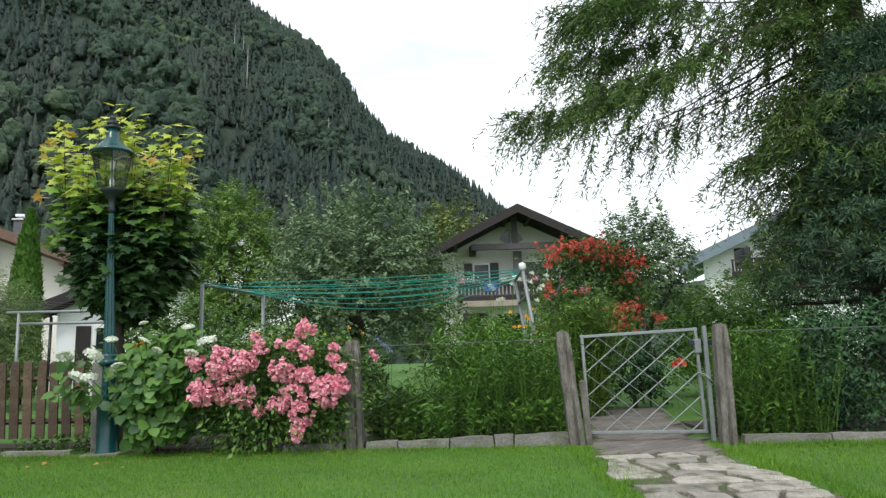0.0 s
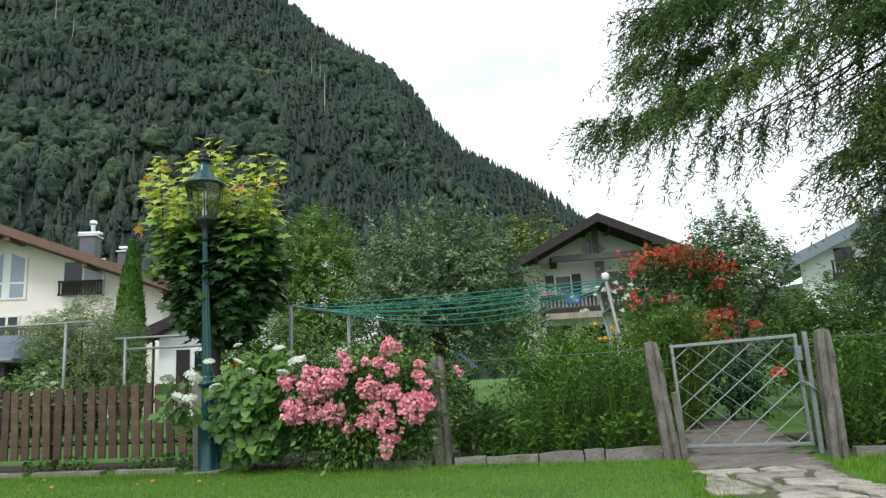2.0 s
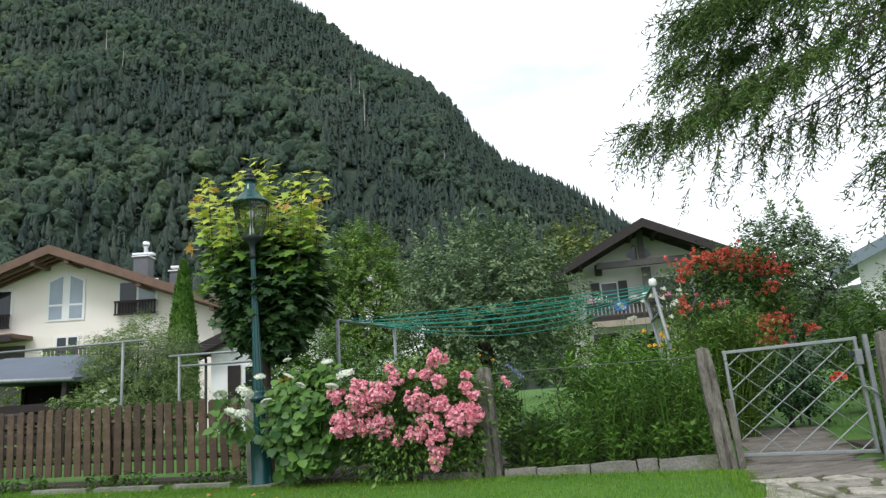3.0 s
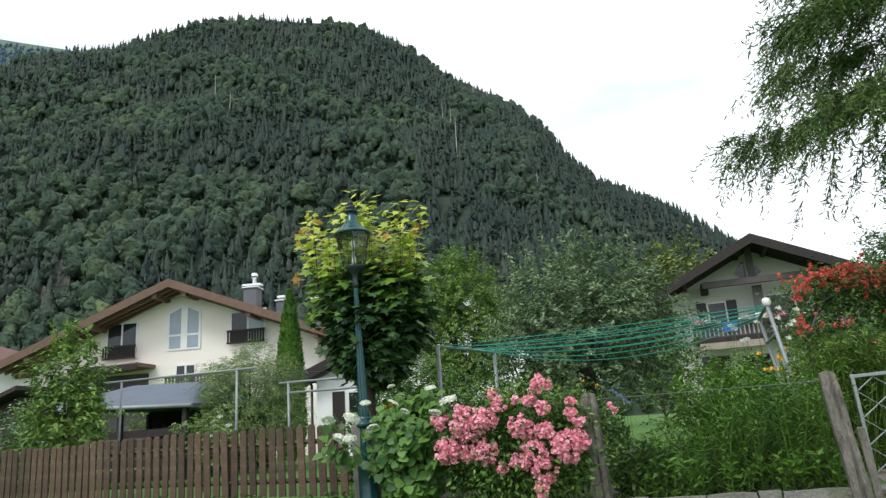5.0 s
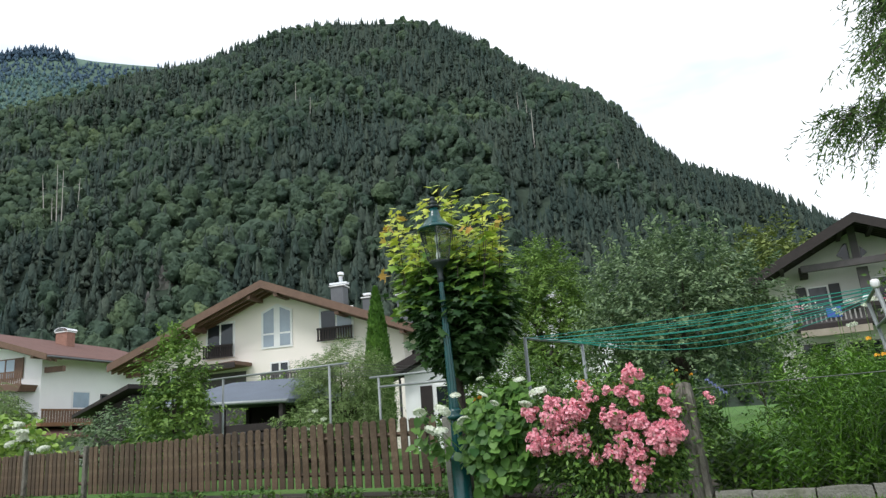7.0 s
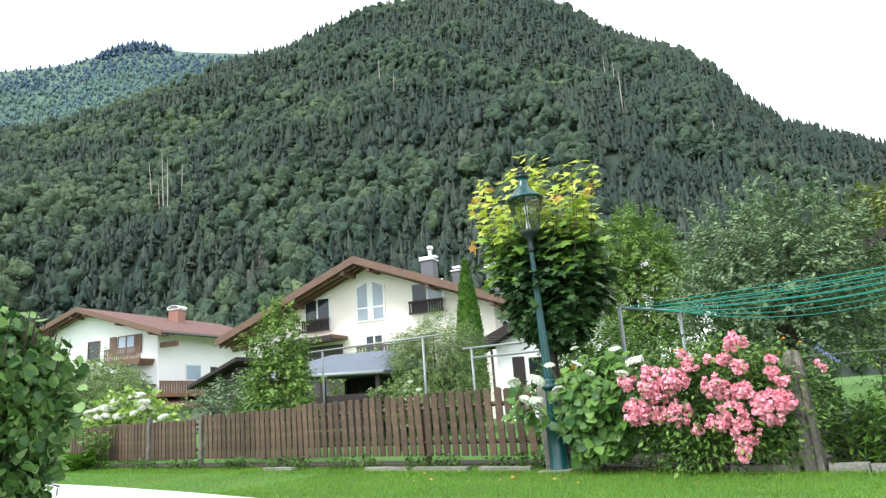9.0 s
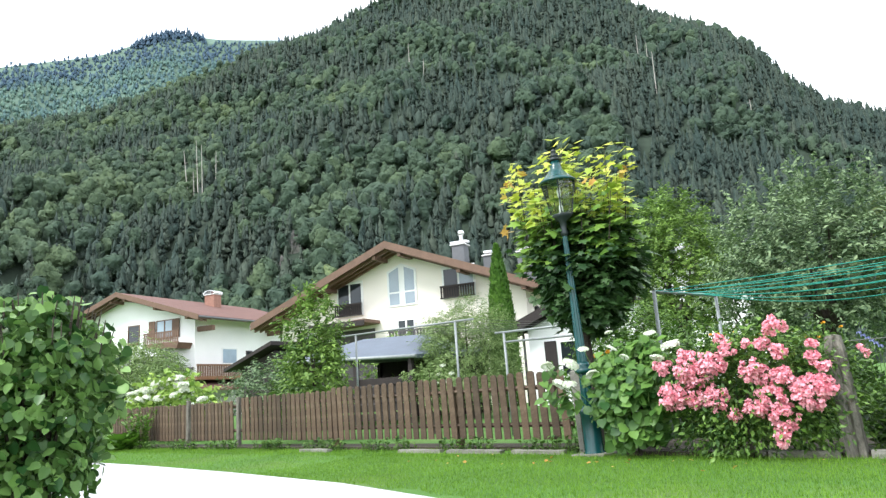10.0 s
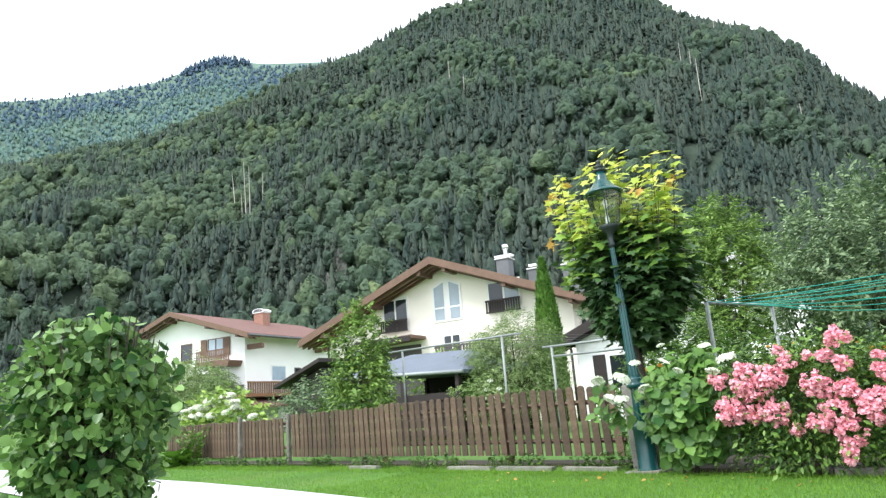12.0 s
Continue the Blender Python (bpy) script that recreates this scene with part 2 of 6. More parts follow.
M = dict(
    lawn=mat("lawn_soil", (0.06, 0.15, 0.018), 0.95, scale=1.2, vary=0.3, bump=0.6, fine=90, stain=(0.09, 0.16, 0.03)),
    grass=leafy("grass", (0.066, 0.158, 0.009), (0.185, 0.345, 0.026), 0.6, 0.3, 0.9),
    asphalt=mat("pale_asphalt", (0.46, 0.46, 0.47), 0.8, scale=0.8, vary=0.12, bump=0.3, fine=150),
    stone=mat("flagstone", (0.30, 0.275, 0.232), 0.9, scale=9, vary=0.4, bump=0.8, fine=45, stain=(0.12, 0.125, 0.08), obj=0.25),
    kerb=mat("kerb_concrete", (0.215, 0.205, 0.182), 0.9, scale=5, vary=0.35, bump=0.6, fine=50, stain=(0.15, 0.15, 0.11), obj=0.15),
    post=mat("weathered_post", (0.165, 0.150, 0.128), 0.92, scale=16, vary=0.5, bump=0.8, fine=60, stain=(0.07, 0.064, 0.052), stretch=0.35),
    paver=mat("grey_brown_paver", (0.165, 0.145, 0.125), 0.9, scale=5, vary=0.3, bump=0.4, fine=60, stain=(0.11, 0.10, 0.085), obj=0.2),
    path=mat("trodden_earth", (0.10, 0.085, 0.06), 0.95, scale=6, vary=0.4, bump=0.8, fine=40, stain=(0.05, 0.075, 0.02)),
    soil=mat("soil", (0.055, 0.045, 0.032), 0.95, scale=5, vary=0.4, bump=0.8, fine=40),
    galv=mat("galvanised_steel", (0.27, 0.29, 0.29), 0.55, 0.4, scale=12, vary=0.2, bump=0.1),
    wire=mat("dull_wire", (0.12, 0.125, 0.12), 0.7, 0.4),
    lampgreen=mat("dark_green_enamel", (0.009, 0.060, 0.062), 0.22, 0.0, scale=9, vary=0.2, bump=0.05, stain=(0.012, 0.064, 0.062)),
    lampblack=mat("blackened_iron", (0.02, 0.028, 0.03), 0.4, 0.2, scale=9, bump=0.05),
    bulb=mat("frosted_bulb", (0.8, 0.8, 0.76), 0.3, scale=5, vary=0.03, bump=0),
    glass=glassy("clear_glass"),
    pane=mat("window_glass", (0.02, 0.025, 0.03), 0.04, 0.0, vary=0.1, bump=0),
    # pane colour made pale to carry the sky's reflection
    panepale=mat("sky_tinted_window_glass", (0.30, 0.35, 0.41), 0.08, 0.0, vary=0.15, bump=0, scale=1.5),
    panebluish=mat("pale_blue_window_glass", (0.36, 0.45, 0.54), 0.08, 0.0, vary=0.15, bump=0, scale=1.5),
    picket=mat("brown_stained_picket", (0.080, 0.051, 0.031), 0.8, scale=7, vary=0.35, bump=0.5, fine=40, stain=(0.125, 0.088, 0.058), obj=0.35),
    plaster=mat("white_render", (0.88, 0.88, 0.875), 0.9, scale=0.7, vary=0.05, bump=0.25, fine=60),
    cream=mat("cream_render", (0.87, 0.805, 0.735), 0.9, scale=0.6, vary=0.05, bump=0.25, fine=60),
    greyplaster=mat("grey_white_render", (0.62, 0.60, 0.57), 0.9, scale=0.7, vary=0.07, bump=0.25, fine=60),
    darkwood=mat("dark_brown_timber", (0.024, 0.017, 0.016), 0.75, scale=5, vary=0.35, bump=0.4, fine=40),
    greywood=mat("grey_brown_timber", (0.085, 0.075, 0.078), 0.8, scale=5, vary=0.25, bump=0.4, fine=40),
    wood=mat("brown_timber", (0.20, 0.095, 0.045), 0.65, scale=4, vary=0.3, bump=0.3, fine=35, obj=0.12),
    redwood=mat("reddish_timber", (0.145, 0.083, 0.056), 0.65, scale=4, vary=0.25, bump=0.3, fine=35, obj=0.1),
    orangewood=mat("honey_timber", (0.45, 0.22, 0.07), 0.6, scale=4, vary=0.25, bump=0.3),
    tile=mat("red_brown_roof_tile", (0.135, 0.065, 0.052), 0.8, scale=1.5, vary=0.25, bump=0.5, fine=14),
    darktile=mat("dark_roof_tile", (0.085, 0.06, 0.055), 0.8, scale=1.5, vary=0.25, bump=0.5, fine=14),
    slate=mat("blue_grey_sheet_roof", (0.17, 0.21, 0.245), 0.5, 0.2, scale=1.0, vary=0.2, bump=0.1),
    felt=mat("blue_grey_roof_felt", (0.10, 0.12, 0.155), 0.7, scale=1.5, vary=0.2, bump=0.2),
    sheet=mat("grey_sheet_metal", (0.13, 0.135, 0.145), 0.65, 0.15, scale=3, vary=0.2, bump=0.1),
    white=mat("white_paint", (0.80, 0.80, 0.79), 0.5, scale=3, vary=0.05, bump=0.05),
    steel=mat("bright_steel", (0.75, 0.76, 0.77), 0.25, 0.9, scale=3, vary=0.1, bump=0),
    brickred=mat("brick_chimney", (0.30, 0.16, 0.12), 0.9, scale=6, vary=0.25, bump=0.5),
    black=mat("black_paint", (0.02, 0.02, 0.022), 0.5, vary=0.2, bump=0.05),
    greenline=mat("green_plastic_line", (0.010, 0.25, 0.185), 0.4, vary=0.15, bump=0),
    bark=mat("bark", (0.060, 0.048, 0.038), 0.95, scale=6, vary=0.4, bump=1.0, fine=28),
    greybark=mat("pale_dead_bark", (0.42, 0.39, 0.36), 0.9, scale=3, vary=0.25, bump=0.5),
    rock=mat("grey_rock", (0.135, 0.128, 0.120), 0.95, scale=0.09, vary=0.45, bump=1.0, fine=0.7, stain=(0.11, 0.12, 0.09)),
    slope=mat("forest_floor", (0.028, 0.045, 0.028), 1.0, scale=0.05, vary=0.4, bump=0, fine=0.4),
    # bluish, lifted tones: some aerial haze is mixed into both woodland colours
    forest=canopy("mixed_forest", ((0.0, (0.046, 0.074, 0.060)), (0.45, (0.072, 0.108, 0.069)), (0.8, (0.110, 0.153, 0.080)), (1.0, (0.175, 0.220, 0.090)))),
    spruce=canopy("spruce_forest", ((0.0, (0.043, 0.068, 0.060)), (0.5, (0.073, 0.096, 0.075)), (1.0, (0.120, 0.138, 0.100)))),
    # the far ridge's blue haze is painted into its trees and slope
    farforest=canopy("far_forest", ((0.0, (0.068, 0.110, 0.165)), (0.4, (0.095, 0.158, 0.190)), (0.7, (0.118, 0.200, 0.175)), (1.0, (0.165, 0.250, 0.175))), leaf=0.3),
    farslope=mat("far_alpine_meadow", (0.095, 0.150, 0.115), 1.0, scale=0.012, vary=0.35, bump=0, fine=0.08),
    maple=leafy("maple_leaf_dark", (0.018, 0.050, 0.017), (0.072, 0.145, 0.040), 0.45, 0.3),
    maplemid=leafy("maple_leaf_green", (0.05, 0.125, 0.020), (0.22, 0.35, 0.052), 0.45, 0.35),
    maplelight=leafy("maple_leaf_young", (0.26, 0.42, 0.05), (0.68, 0.68, 0.12), 0.45, 0.45),
    mapletip=leafy("maple_leaf_orange", (0.42, 0.22, 0.05), (0.55, 0.42, 0.10), 0.45, 0.4),
    apple=leafy("apple_leaf", (0.032, 0.076, 0.032), (0.29, 0.39, 0.20), 0.55, 0.35, 0.9),
    fresh=leafy("fresh_green_leaf", (0.050, 0.115, 0.022), (0.27, 0.41, 0.085), 0.5, 0.4, 0.7),
    olive=leafy("yellow_green_leaf", (0.09, 0.13, 0.03), (0.23, 0.28, 0.08), 0.55, 0.35, 0.4),
    willow=leafy("grey_green_leaf", (0.105, 0.172, 0.055), (0.31, 0.41, 0.16), 0.6, 0.4, 0.7),
    mid=leafy("garden_leaf", (0.020, 0.062, 0.014), (0.15, 0.26, 0.045), 0.5, 0.3, 1.2),
    perennial=leafy("perennial_leaf", (0.040, 0.108, 0.012), (0.150, 0.29, 0.034), 0.5, 0.35, 1.5),
    hydrangea=leafy("hydrangea_leaf", (0.022, 0.078, 0.014), (0.145, 0.27, 0.055), 0.45, 0.3, 2.0),
    hydrangealight=leafy("pale_hydrangea_leaf", (0.10, 0.20, 0.03), (0.38, 0.52, 0.11), 0.5, 0.4, 1.0),
    roseleaf=leafy("rose_leaf", (0.022, 0.068, 0.014), (0.19, 0.32, 0.06), 0.45, 0.3, 2.2),
    yew=leafy("yew_needles", (0.014, 0.046, 0.018), (0.060, 0.135, 0.048), 0.6, 0.15, 1.5),
    thuja=leafy("thuja_spray", (0.045, 0.12, 0.016), (0.14, 0.27, 0.04), 0.6, 0.2, 1.5),
    larch=leafy("larch_needles", (0.046, 0.104, 0.032), (0.195, 0.295, 0.076), 0.6, 0.62, 0.9),
    pine=leafy("blue_green_needles", (0.016, 0.042, 0.024), (0.095, 0.165, 0.088), 0.6, 0.15, 0.8),
    lilac=leafy("lilac_leaf", (0.026, 0.078, 0.020), (0.21, 0.35, 0.10), 0.35, 0.35, 2.5, 1.1),
    pink=leafy("pink_petal", (0.82, 0.25, 0.34), (0.94, 0.57, 0.63), 0.6, 0.3, 3.0),
    red=leafy("red_petal", (0.60, 0.062, 0.042), (0.84, 0.28, 0.19), 0.6, 0.25, 2.0),
    petalwhite=leafy("white_petal", (0.62, 0.68, 0.50), (0.86, 0.86, 0.80), 0.6, 0.25, 4.0),
    orange=leafy("orange_petal", (0.80, 0.32, 0.02), (0.90, 0.56, 0.05), 0.6, 0.3, 2.0),
    blue=leafy("blue_petal", (0.16, 0.18, 0.40), (0.36, 0.40, 0.66), 0.6, 0.3, 2.0),
    bluecloth=mat("blue_cloth", (0.06, 0.12, 0.42), 0.9, scale=3, vary=0.3, bump=0.2),
    paleawning=mat("pale_awning_cloth", (0.33, 0.28, 0.23), 0.9, scale=3, vary=0.2, bump=0.2),
)


# ---- builders ----
def B():
    return bmesh.new()


def box(bm, x0, x1, y0, y1, z0, z1):
    vs = [bm.verts.new((x, y, z)) for z in (z0, z1) for x, y in ((x0, y0), (x1, y0), (x1, y1), (x0, y1))]
    for f in ((3, 2, 1, 0), (4, 5, 6, 7), (0, 1, 5, 4), (1, 2, 6, 5), (2, 3, 7, 6), (3, 0, 4, 7)):
        bm.faces.new([vs[i] for i in f])
    return bm


def tube(bm, p0, p1, r0, r1=None, n=8, caps=True):
    p0, p1 = Vector(p0), Vector(p1)
    r1 = r0 if r1 is None else r1
    q = (p1 - p0).to_track_quat("Z", "Y")
    rings = [[bm.verts.new(p + q @ Vector((r * math.cos(2 * math.pi * i / n), r * math.sin(2 * math.pi * i / n), 0))) for i in range(n)]
             for p, r in ((p0, r0), (p1, r1))]
    for i in range(n):
        f = bm.faces.new((rings[0][i], rings[0][(i + 1) % n], rings[1][(i + 1) % n], rings[1][i]))
        f.smooth = n > 6
    if caps:
        bm.faces.new(rings[0][::-1]), bm.faces.new(rings[1])
    return bm


def lathe(bm, profile, n=16, x=0, y=0):
    rings = [[bm.verts.new((x + r * math.cos(2 * math.pi * i / n), y + r * math.sin(2 * math.pi * i / n), z)) for i in range(n)] for r, z in profile]
    for a, b in zip(rings, rings[1:]):
        for i in range(n):
            bm.faces.new((a[i], a[(i + 1) % n], b[(i + 1) % n], b[i])).smooth = True
    bm.faces.new(rings[0][::-1]), bm.faces.new(rings[-1])
    return bm


def prism(bm, poly, y0, y1):
    """A shape in the xz plane, counter-clockwise seen from -y, drawn out from y0 to y1."""
    a, b = [bm.verts.new((x, y0, z)) for x, z in poly], [bm.verts.new((x, y1, z)) for x, z in poly]
    bm.faces.new(a), bm.faces.new(b[::-1])
    for i in range(len(poly)):
        j = (i + 1) % len(poly)
        bm.faces.new((a[j], a[i], b[i], b[j]))
    return bm


def bevelled(bm, width=0.01, seg=1):
    bmesh.ops.bevel(bm, geom=bm.edges[:], offset=width, segments=seg, affect="EDGES", profile=0.6)
    return bm


def rough(bm, amount, scale=5.0):
    for v in bm.verts:
        v.co += noise.noise_vector(v.co * scale) * amount
    return bm


def thing(name, x=0, y=0, z=0, rz=0, label="", category="", group="", kind=""):
    ob = new(name)
    ob.matrix_world = pose(x, y, z, 0, 0, rz)
    return tagged(ob, label, category, group, kind)


def part(name, data, material, parent=None, label="", category="", kind="", at=None):
    """Links a bmesh or a mesh as one mesh object under a thing or a part."""
    if isinstance(data, bmesh.types.BMesh):
        me = bpy.data.meshes.new(name)
        data.to_mesh(me)
        data.free()
    else:
        me = data
    if not me.materials:
        me.materials.append(material)
    ob = new(name, me)
    if parent:
        ob.parent = parent
    if at is not None:
        ob.matrix_basis = at
    return tagged(ob, label, category, "", kind)


def raw(name, V, F, smooth=False):
    """A mesh from arrays: vertices, and faces that all have the same number of corners."""
    V, F = np.asarray(V, np.float32), np.asarray(F, np.int32)
    me = bpy.data.meshes.new(name)
    me.vertices.add(len(V))
    me.vertices.foreach_set("co", V.ravel())
    me.loops.add(F.size)
    me.loops.foreach_set("vertex_index", F.ravel())
    me.polygons.add(len(F))
    me.polygons.foreach_set("loop_start", np.arange(0, F.size, F.shape[1], dtype=np.int32))
    if smooth:
        me.polygons.foreach_set("use_smooth", np.ones(len(F), bool))
    me.update(calc_edges=True)
    return me


rand = np.random.default_rng(7)


def unit(v):
    return v / np.maximum(np.linalg.norm(v, axis=-1, keepdims=True), 1e-9)


def turns(normal, spin=None, along=None):
    """Rotations whose z is the normal; the leaf's tip (y) follows 'along' where given, else a random spin."""
    n = unit(normal)
    ref = rand.normal(size=n.shape) if along is None else along
    y = unit(ref - n * np.sum(ref * n, -1, keepdims=True))
    return np.stack((np.cross(y, n), y, n), -1)


def scatter(template, P, R, S):
    """Copies of a small template (vertices, faces) at places P with rotations R and sizes S, as one pair of arrays."""
    T, F = np.asarray(template[0], float), np.asarray(template[1])
    S = np.asarray(S, float)
    S = S[:, None] if S.ndim == 1 else S
    V = np.einsum("nij,nkj->nki", R, T[None] * S[:, None, :]) + P[:, None]
    return V.reshape(-1, 3), (F[None] + (np.arange(len(P)) * len(T))[:, None, None]).reshape(-1, F.shape[1])


def joined(pairs):
    Vs, Fs, k = [], [], 0
    for V, F in pairs:
        Vs.append(V), Fs.append(F + k)
        k += len(V)
    return np.concatenate(Vs), np.concatenate(Fs)


# leaf shapes: base at the origin, tip along y, one unit long
def fan(outline, lift=0.06):
    pts = [(0, 0.45, lift)] + [(x, y, 0) for x, y in outline]
    return pts, [(0, i, i % len(outline) + 1) for i in range(1, len(outline) + 1)]


LEAF = ([(0, 0, 0), (-0.24, 0.45, 0.07), (0, 1, -0.08), (0.24, 0.45, 0.07)], [(0, 2, 1), (0, 3, 2)])
SLIM = ([(0, 0, 0), (-0.09, 0.45, 0.02), (0, 1, -0.12), (0.09, 0.45, 0.02)], [(0, 2, 1), (0, 3, 2)])
BROAD = ([(0, 0, 0), (-0.34, 0.35, 0.06), (-0.25, 0.72, 0.02), (0, 1, -0.1), (0.25, 0.72, 0.02), (0.34, 0.35, 0.06), (0, 0.5, -0.02)],
         [(0, 6, 1), (1, 6, 2), (2, 6, 3), (3, 6, 4), (4, 6, 5), (5, 6, 0)])
HEART = ([(0, 0, 0), (-0.28, -0.06, 0.02), (-0.44, 0.25, 0.05), (-0.33, 0.65, 0.03), (0, 1, -0.12), (0.33, 0.65, 0.03), (0.44, 0.25, 0.05), (0.28, -0.06, 0.02), (0, 0.45, -0.04)],
         [(0, 8, 1), (1, 8, 2), (2, 8, 3), (3, 8, 4), (4, 8, 5), (5, 8, 6), (6, 8, 7), (7, 8, 0)])
MAPLE = fan([(0, 0), (0.16, 0.12), (0.46, 0.08), (0.30, 0.34), (0.56, 0.62), (0.22, 0.60), (0, 1.0), (-0.22, 0.60), (-0.56, 0.62), (-0.30, 0.34), (-0.46, 0.08), (-0.16, 0.12)])
PETAL = fan([(0.5 * math.cos(a), 0.5 + 0.5 * math.sin(a)) for a in np.linspace(0, 2 * math.pi, 5, endpoint=False)], -0.12)
CATKIN = ([(0, 0, 0), (0.10, 0.4, -0.08), (-0.10, 0.45, -0.06), (0, 0.5, 0.06), (0, 1, 0.14)], [(0, 1, 3), (0, 3, 2), (4, 3, 1), (4, 2, 3)])
TUFT = ([(0, 0, 0), (-0.10, 1, 0.1), (0.10, 1, 0.1), (0.8, 0.55, 0.35), (0.85, 0.4, 0.25), (-0.8, 0.55, -0.2), (-0.85, 0.4, -0.1), (0.1, 0.6, 0.8), (-0.08, 0.6, 0.8)],
        [(0, 2, 1), (0, 4, 3), (0, 5, 6), (0, 7, 8)])
BLADE = ([(-0.06, 0, 0), (0.06, 0, 0), (0, 0.3, 1)], [(0, 1, 2)])


def crown_points(centre, radii, clumps, per, spread=0.22, shell=0.55, lumpy=0.25, flat_base=-0.8):
    """Leaf places in uneven clumps through the outer part of an egg; gives places and outward directions."""
    d = unit(rand.normal(size=(clumps * 2, 3)))
    d = d[d[:, 2] > flat_base][:clumps]
    r = (shell + (1 - shell) * rand.random(len(d)) ** 0.5) * (1 + lumpy * rand.normal(size=len(d)).clip(-1.5, 1.5))
    c = d * r[:, None] * np.array(radii)
    idx = np.repeat(np.arange(len(d)), per)
    off = rand.normal(size=(len(idx), 3)) * spread * np.mean(radii)
    P = c[idx] + off * (0.6 + 0.8 * rand.random((len(idx), 1)))
    return P + np.array(centre), unit(unit(P / np.array(radii)) + 0.6 * unit(off))


def twig_crown(template, centre, radii, count, per, length, size, shell=0.45, lumpy=0.22, flat_base=-0.8, rise=0.55, droop=0.25, wild=0.35):
    """A crown of leafy twigs that start inside an uneven egg and reach out and up; leaves sit round each twig."""
    d = unit(rand.normal(size=(count * 2, 3)))
    d = d[d[:, 2] > flat_base][:count]
    m = len(d)
    lump = np.array([noise.noise((v[0] * 2.3 + centre[2], v[1] * 2.3, v[2] * 2.3)) for v in d])
    f = (shell + (1 - shell) * rand.random(m) ** 0.6) * (1 + 1.5 * lumpy * lump)
    start = d * f[:, None] * np.array(radii)
    way = unit(unit(d / np.array(radii)) * 0.8 + np.array((0, 0, rise)) + rand.normal(size=(m, 3)) * wild)
    L = length * (0.55 + 0.8 * rand.random(m))
    t = np.linspace(0.0, 1, per)
    P = start[:, None] + way[:, None] * (L[:, None] * t)[..., None] - np.array((0, 0, 1.0)) * (droop * L[:, None] * t * t)[..., None]
    turn = rand.uniform(0, 6.28, m)[:, None] + np.arange(per) * 2.4
    a = unit(np.cross(way, rand.normal(size=(m, 3))))
    b = np.cross(way, a)
    side = a[:, None] * np.cos(turn)[..., None] + b[:, None] * np.sin(turn)[..., None]
    tip = (side + 0.6 * way[:, None]).reshape(-1, 3) + rand.normal(size=(m * per, 3)) * 0.2
    nrm = np.array((0, 0, 0.9)) + 0.5 * np.repeat(d, per, 0) + rand.normal(size=(m * per, 3)) * 0.45
    P = P.reshape(-1, 3) + np.array(centre)
    P[:, 2] = np.maximum(P[:, 2], 0.05)
    return scatter(template, P, turns(nrm, along=tip), size * (0.6 + 0.7 * rand.random(m * per)) * np.tile(1.1 - 0.35 * t, m))


def leaves(template, P, out, size, up=0.7, wild=0.7, droop=0.3):
    """Leaves whose faces look up and outwards and whose tips droop outwards."""
    k = len(P)
    nrm = out * 0.5 + np.array((0, 0, up)) + rand.normal(size=(k, 3)) * wild
    tip = out + rand.normal(size=(k, 3)) * 0.6 + np.array((0, 0, -droop))
    return scatter(template, P, turns(nrm, along=tip), size * (0.65 + 0.7 * rand.random(k)))


def limbs(height, radius, tops, lean=(0, 0)):
    """A tapered, slightly crooked trunk with limbs that reach to the given places."""
    bm = B()
    pts = [Vector((lean[0] * t + 0.06 * height * 0.2 * math.sin(5 * t), lean[1] * t, height * t)) for t in (0, 0.3, 0.65, 1)]
    for i in range(3):
        tube(bm, pts[i], pts[i + 1], radius * (1.15 - 0.22 * i), radius * (0.93 - 0.22 * i), 9, False)
    for p in tops:
        p = Vector(p)
        s = pts[2].lerp(pts[3], random.random())
        m = s.lerp(p, 0.5) + Vector((random.uniform(-0.1, 0.1), random.uniform(-0.1, 0.1), 0.1)) * height * 0.3
        tube(bm, s, m, radius * 0.45, radius * 0.28, 6, False), tube(bm, m, p, radius * 0.28, radius * 0.08, 6, False)
    return bm


def tree(name, x, y, label, trunk_h, trunk_r, centre, radii, clumps, per, size, template, material, spread=0.22, shell=0.45, lumpy=0.22, flat_base=-0.8, shoots=0, category="tree", up=0.6, wild=0.8, bark="bark"):
    """A tree or shrub: trunk with limbs, and a crown of many leaves; shoots are upright sprays above the crown."""
    ob = thing(name, x, y, 0, 0, label, category)
    tops = [Vector(centre) + Vector((random.gauss(0, 0.4) * radii[0], random.gauss(0, 0.4) * radii[1], random.uniform(-0.3, 0.7) * radii[2])) for _ in range(9)]
    part("trunk", limbs(trunk_h, trunk_r, tops), M[bark], ob)
    per_twig = 15
    pairs = [twig_crown(template, centre, radii, clumps * per // per_twig, per_twig, size * 3.6 * (0.5 + 3 * spread), size, shell * 0.9, lumpy, flat_base, up, 0.25, 0.45 * wild)]
    for _ in range(shoots):
        a, r = random.uniform(0, 6.28), random.random() ** 0.5 * 0.8
        b = np.array(centre) + np.array((r * radii[0] * math.cos(a), r * radii[1] * math.sin(a), radii[2] * math.sqrt(max(0.1, 1 - r * r)) * 0.9))
        k, h = 34, radii[2] * random.uniform(0.25, 0.62)
        t = np.linspace(0, 1, k)
        Q = b + np.stack((0.05 * h * np.sin(4 * t), 0 * t, h * t), 1)
        pairs.append(leaves(template, Q, unit(rand.normal(size=(k, 3)) * (1, 1, 0.2) + (0, 0, 0.6)), size * 0.95, 0.4, 0.6, -0.3))
    part("crown", raw("crown", *joined(pairs)), M[material], ob)
    return ob


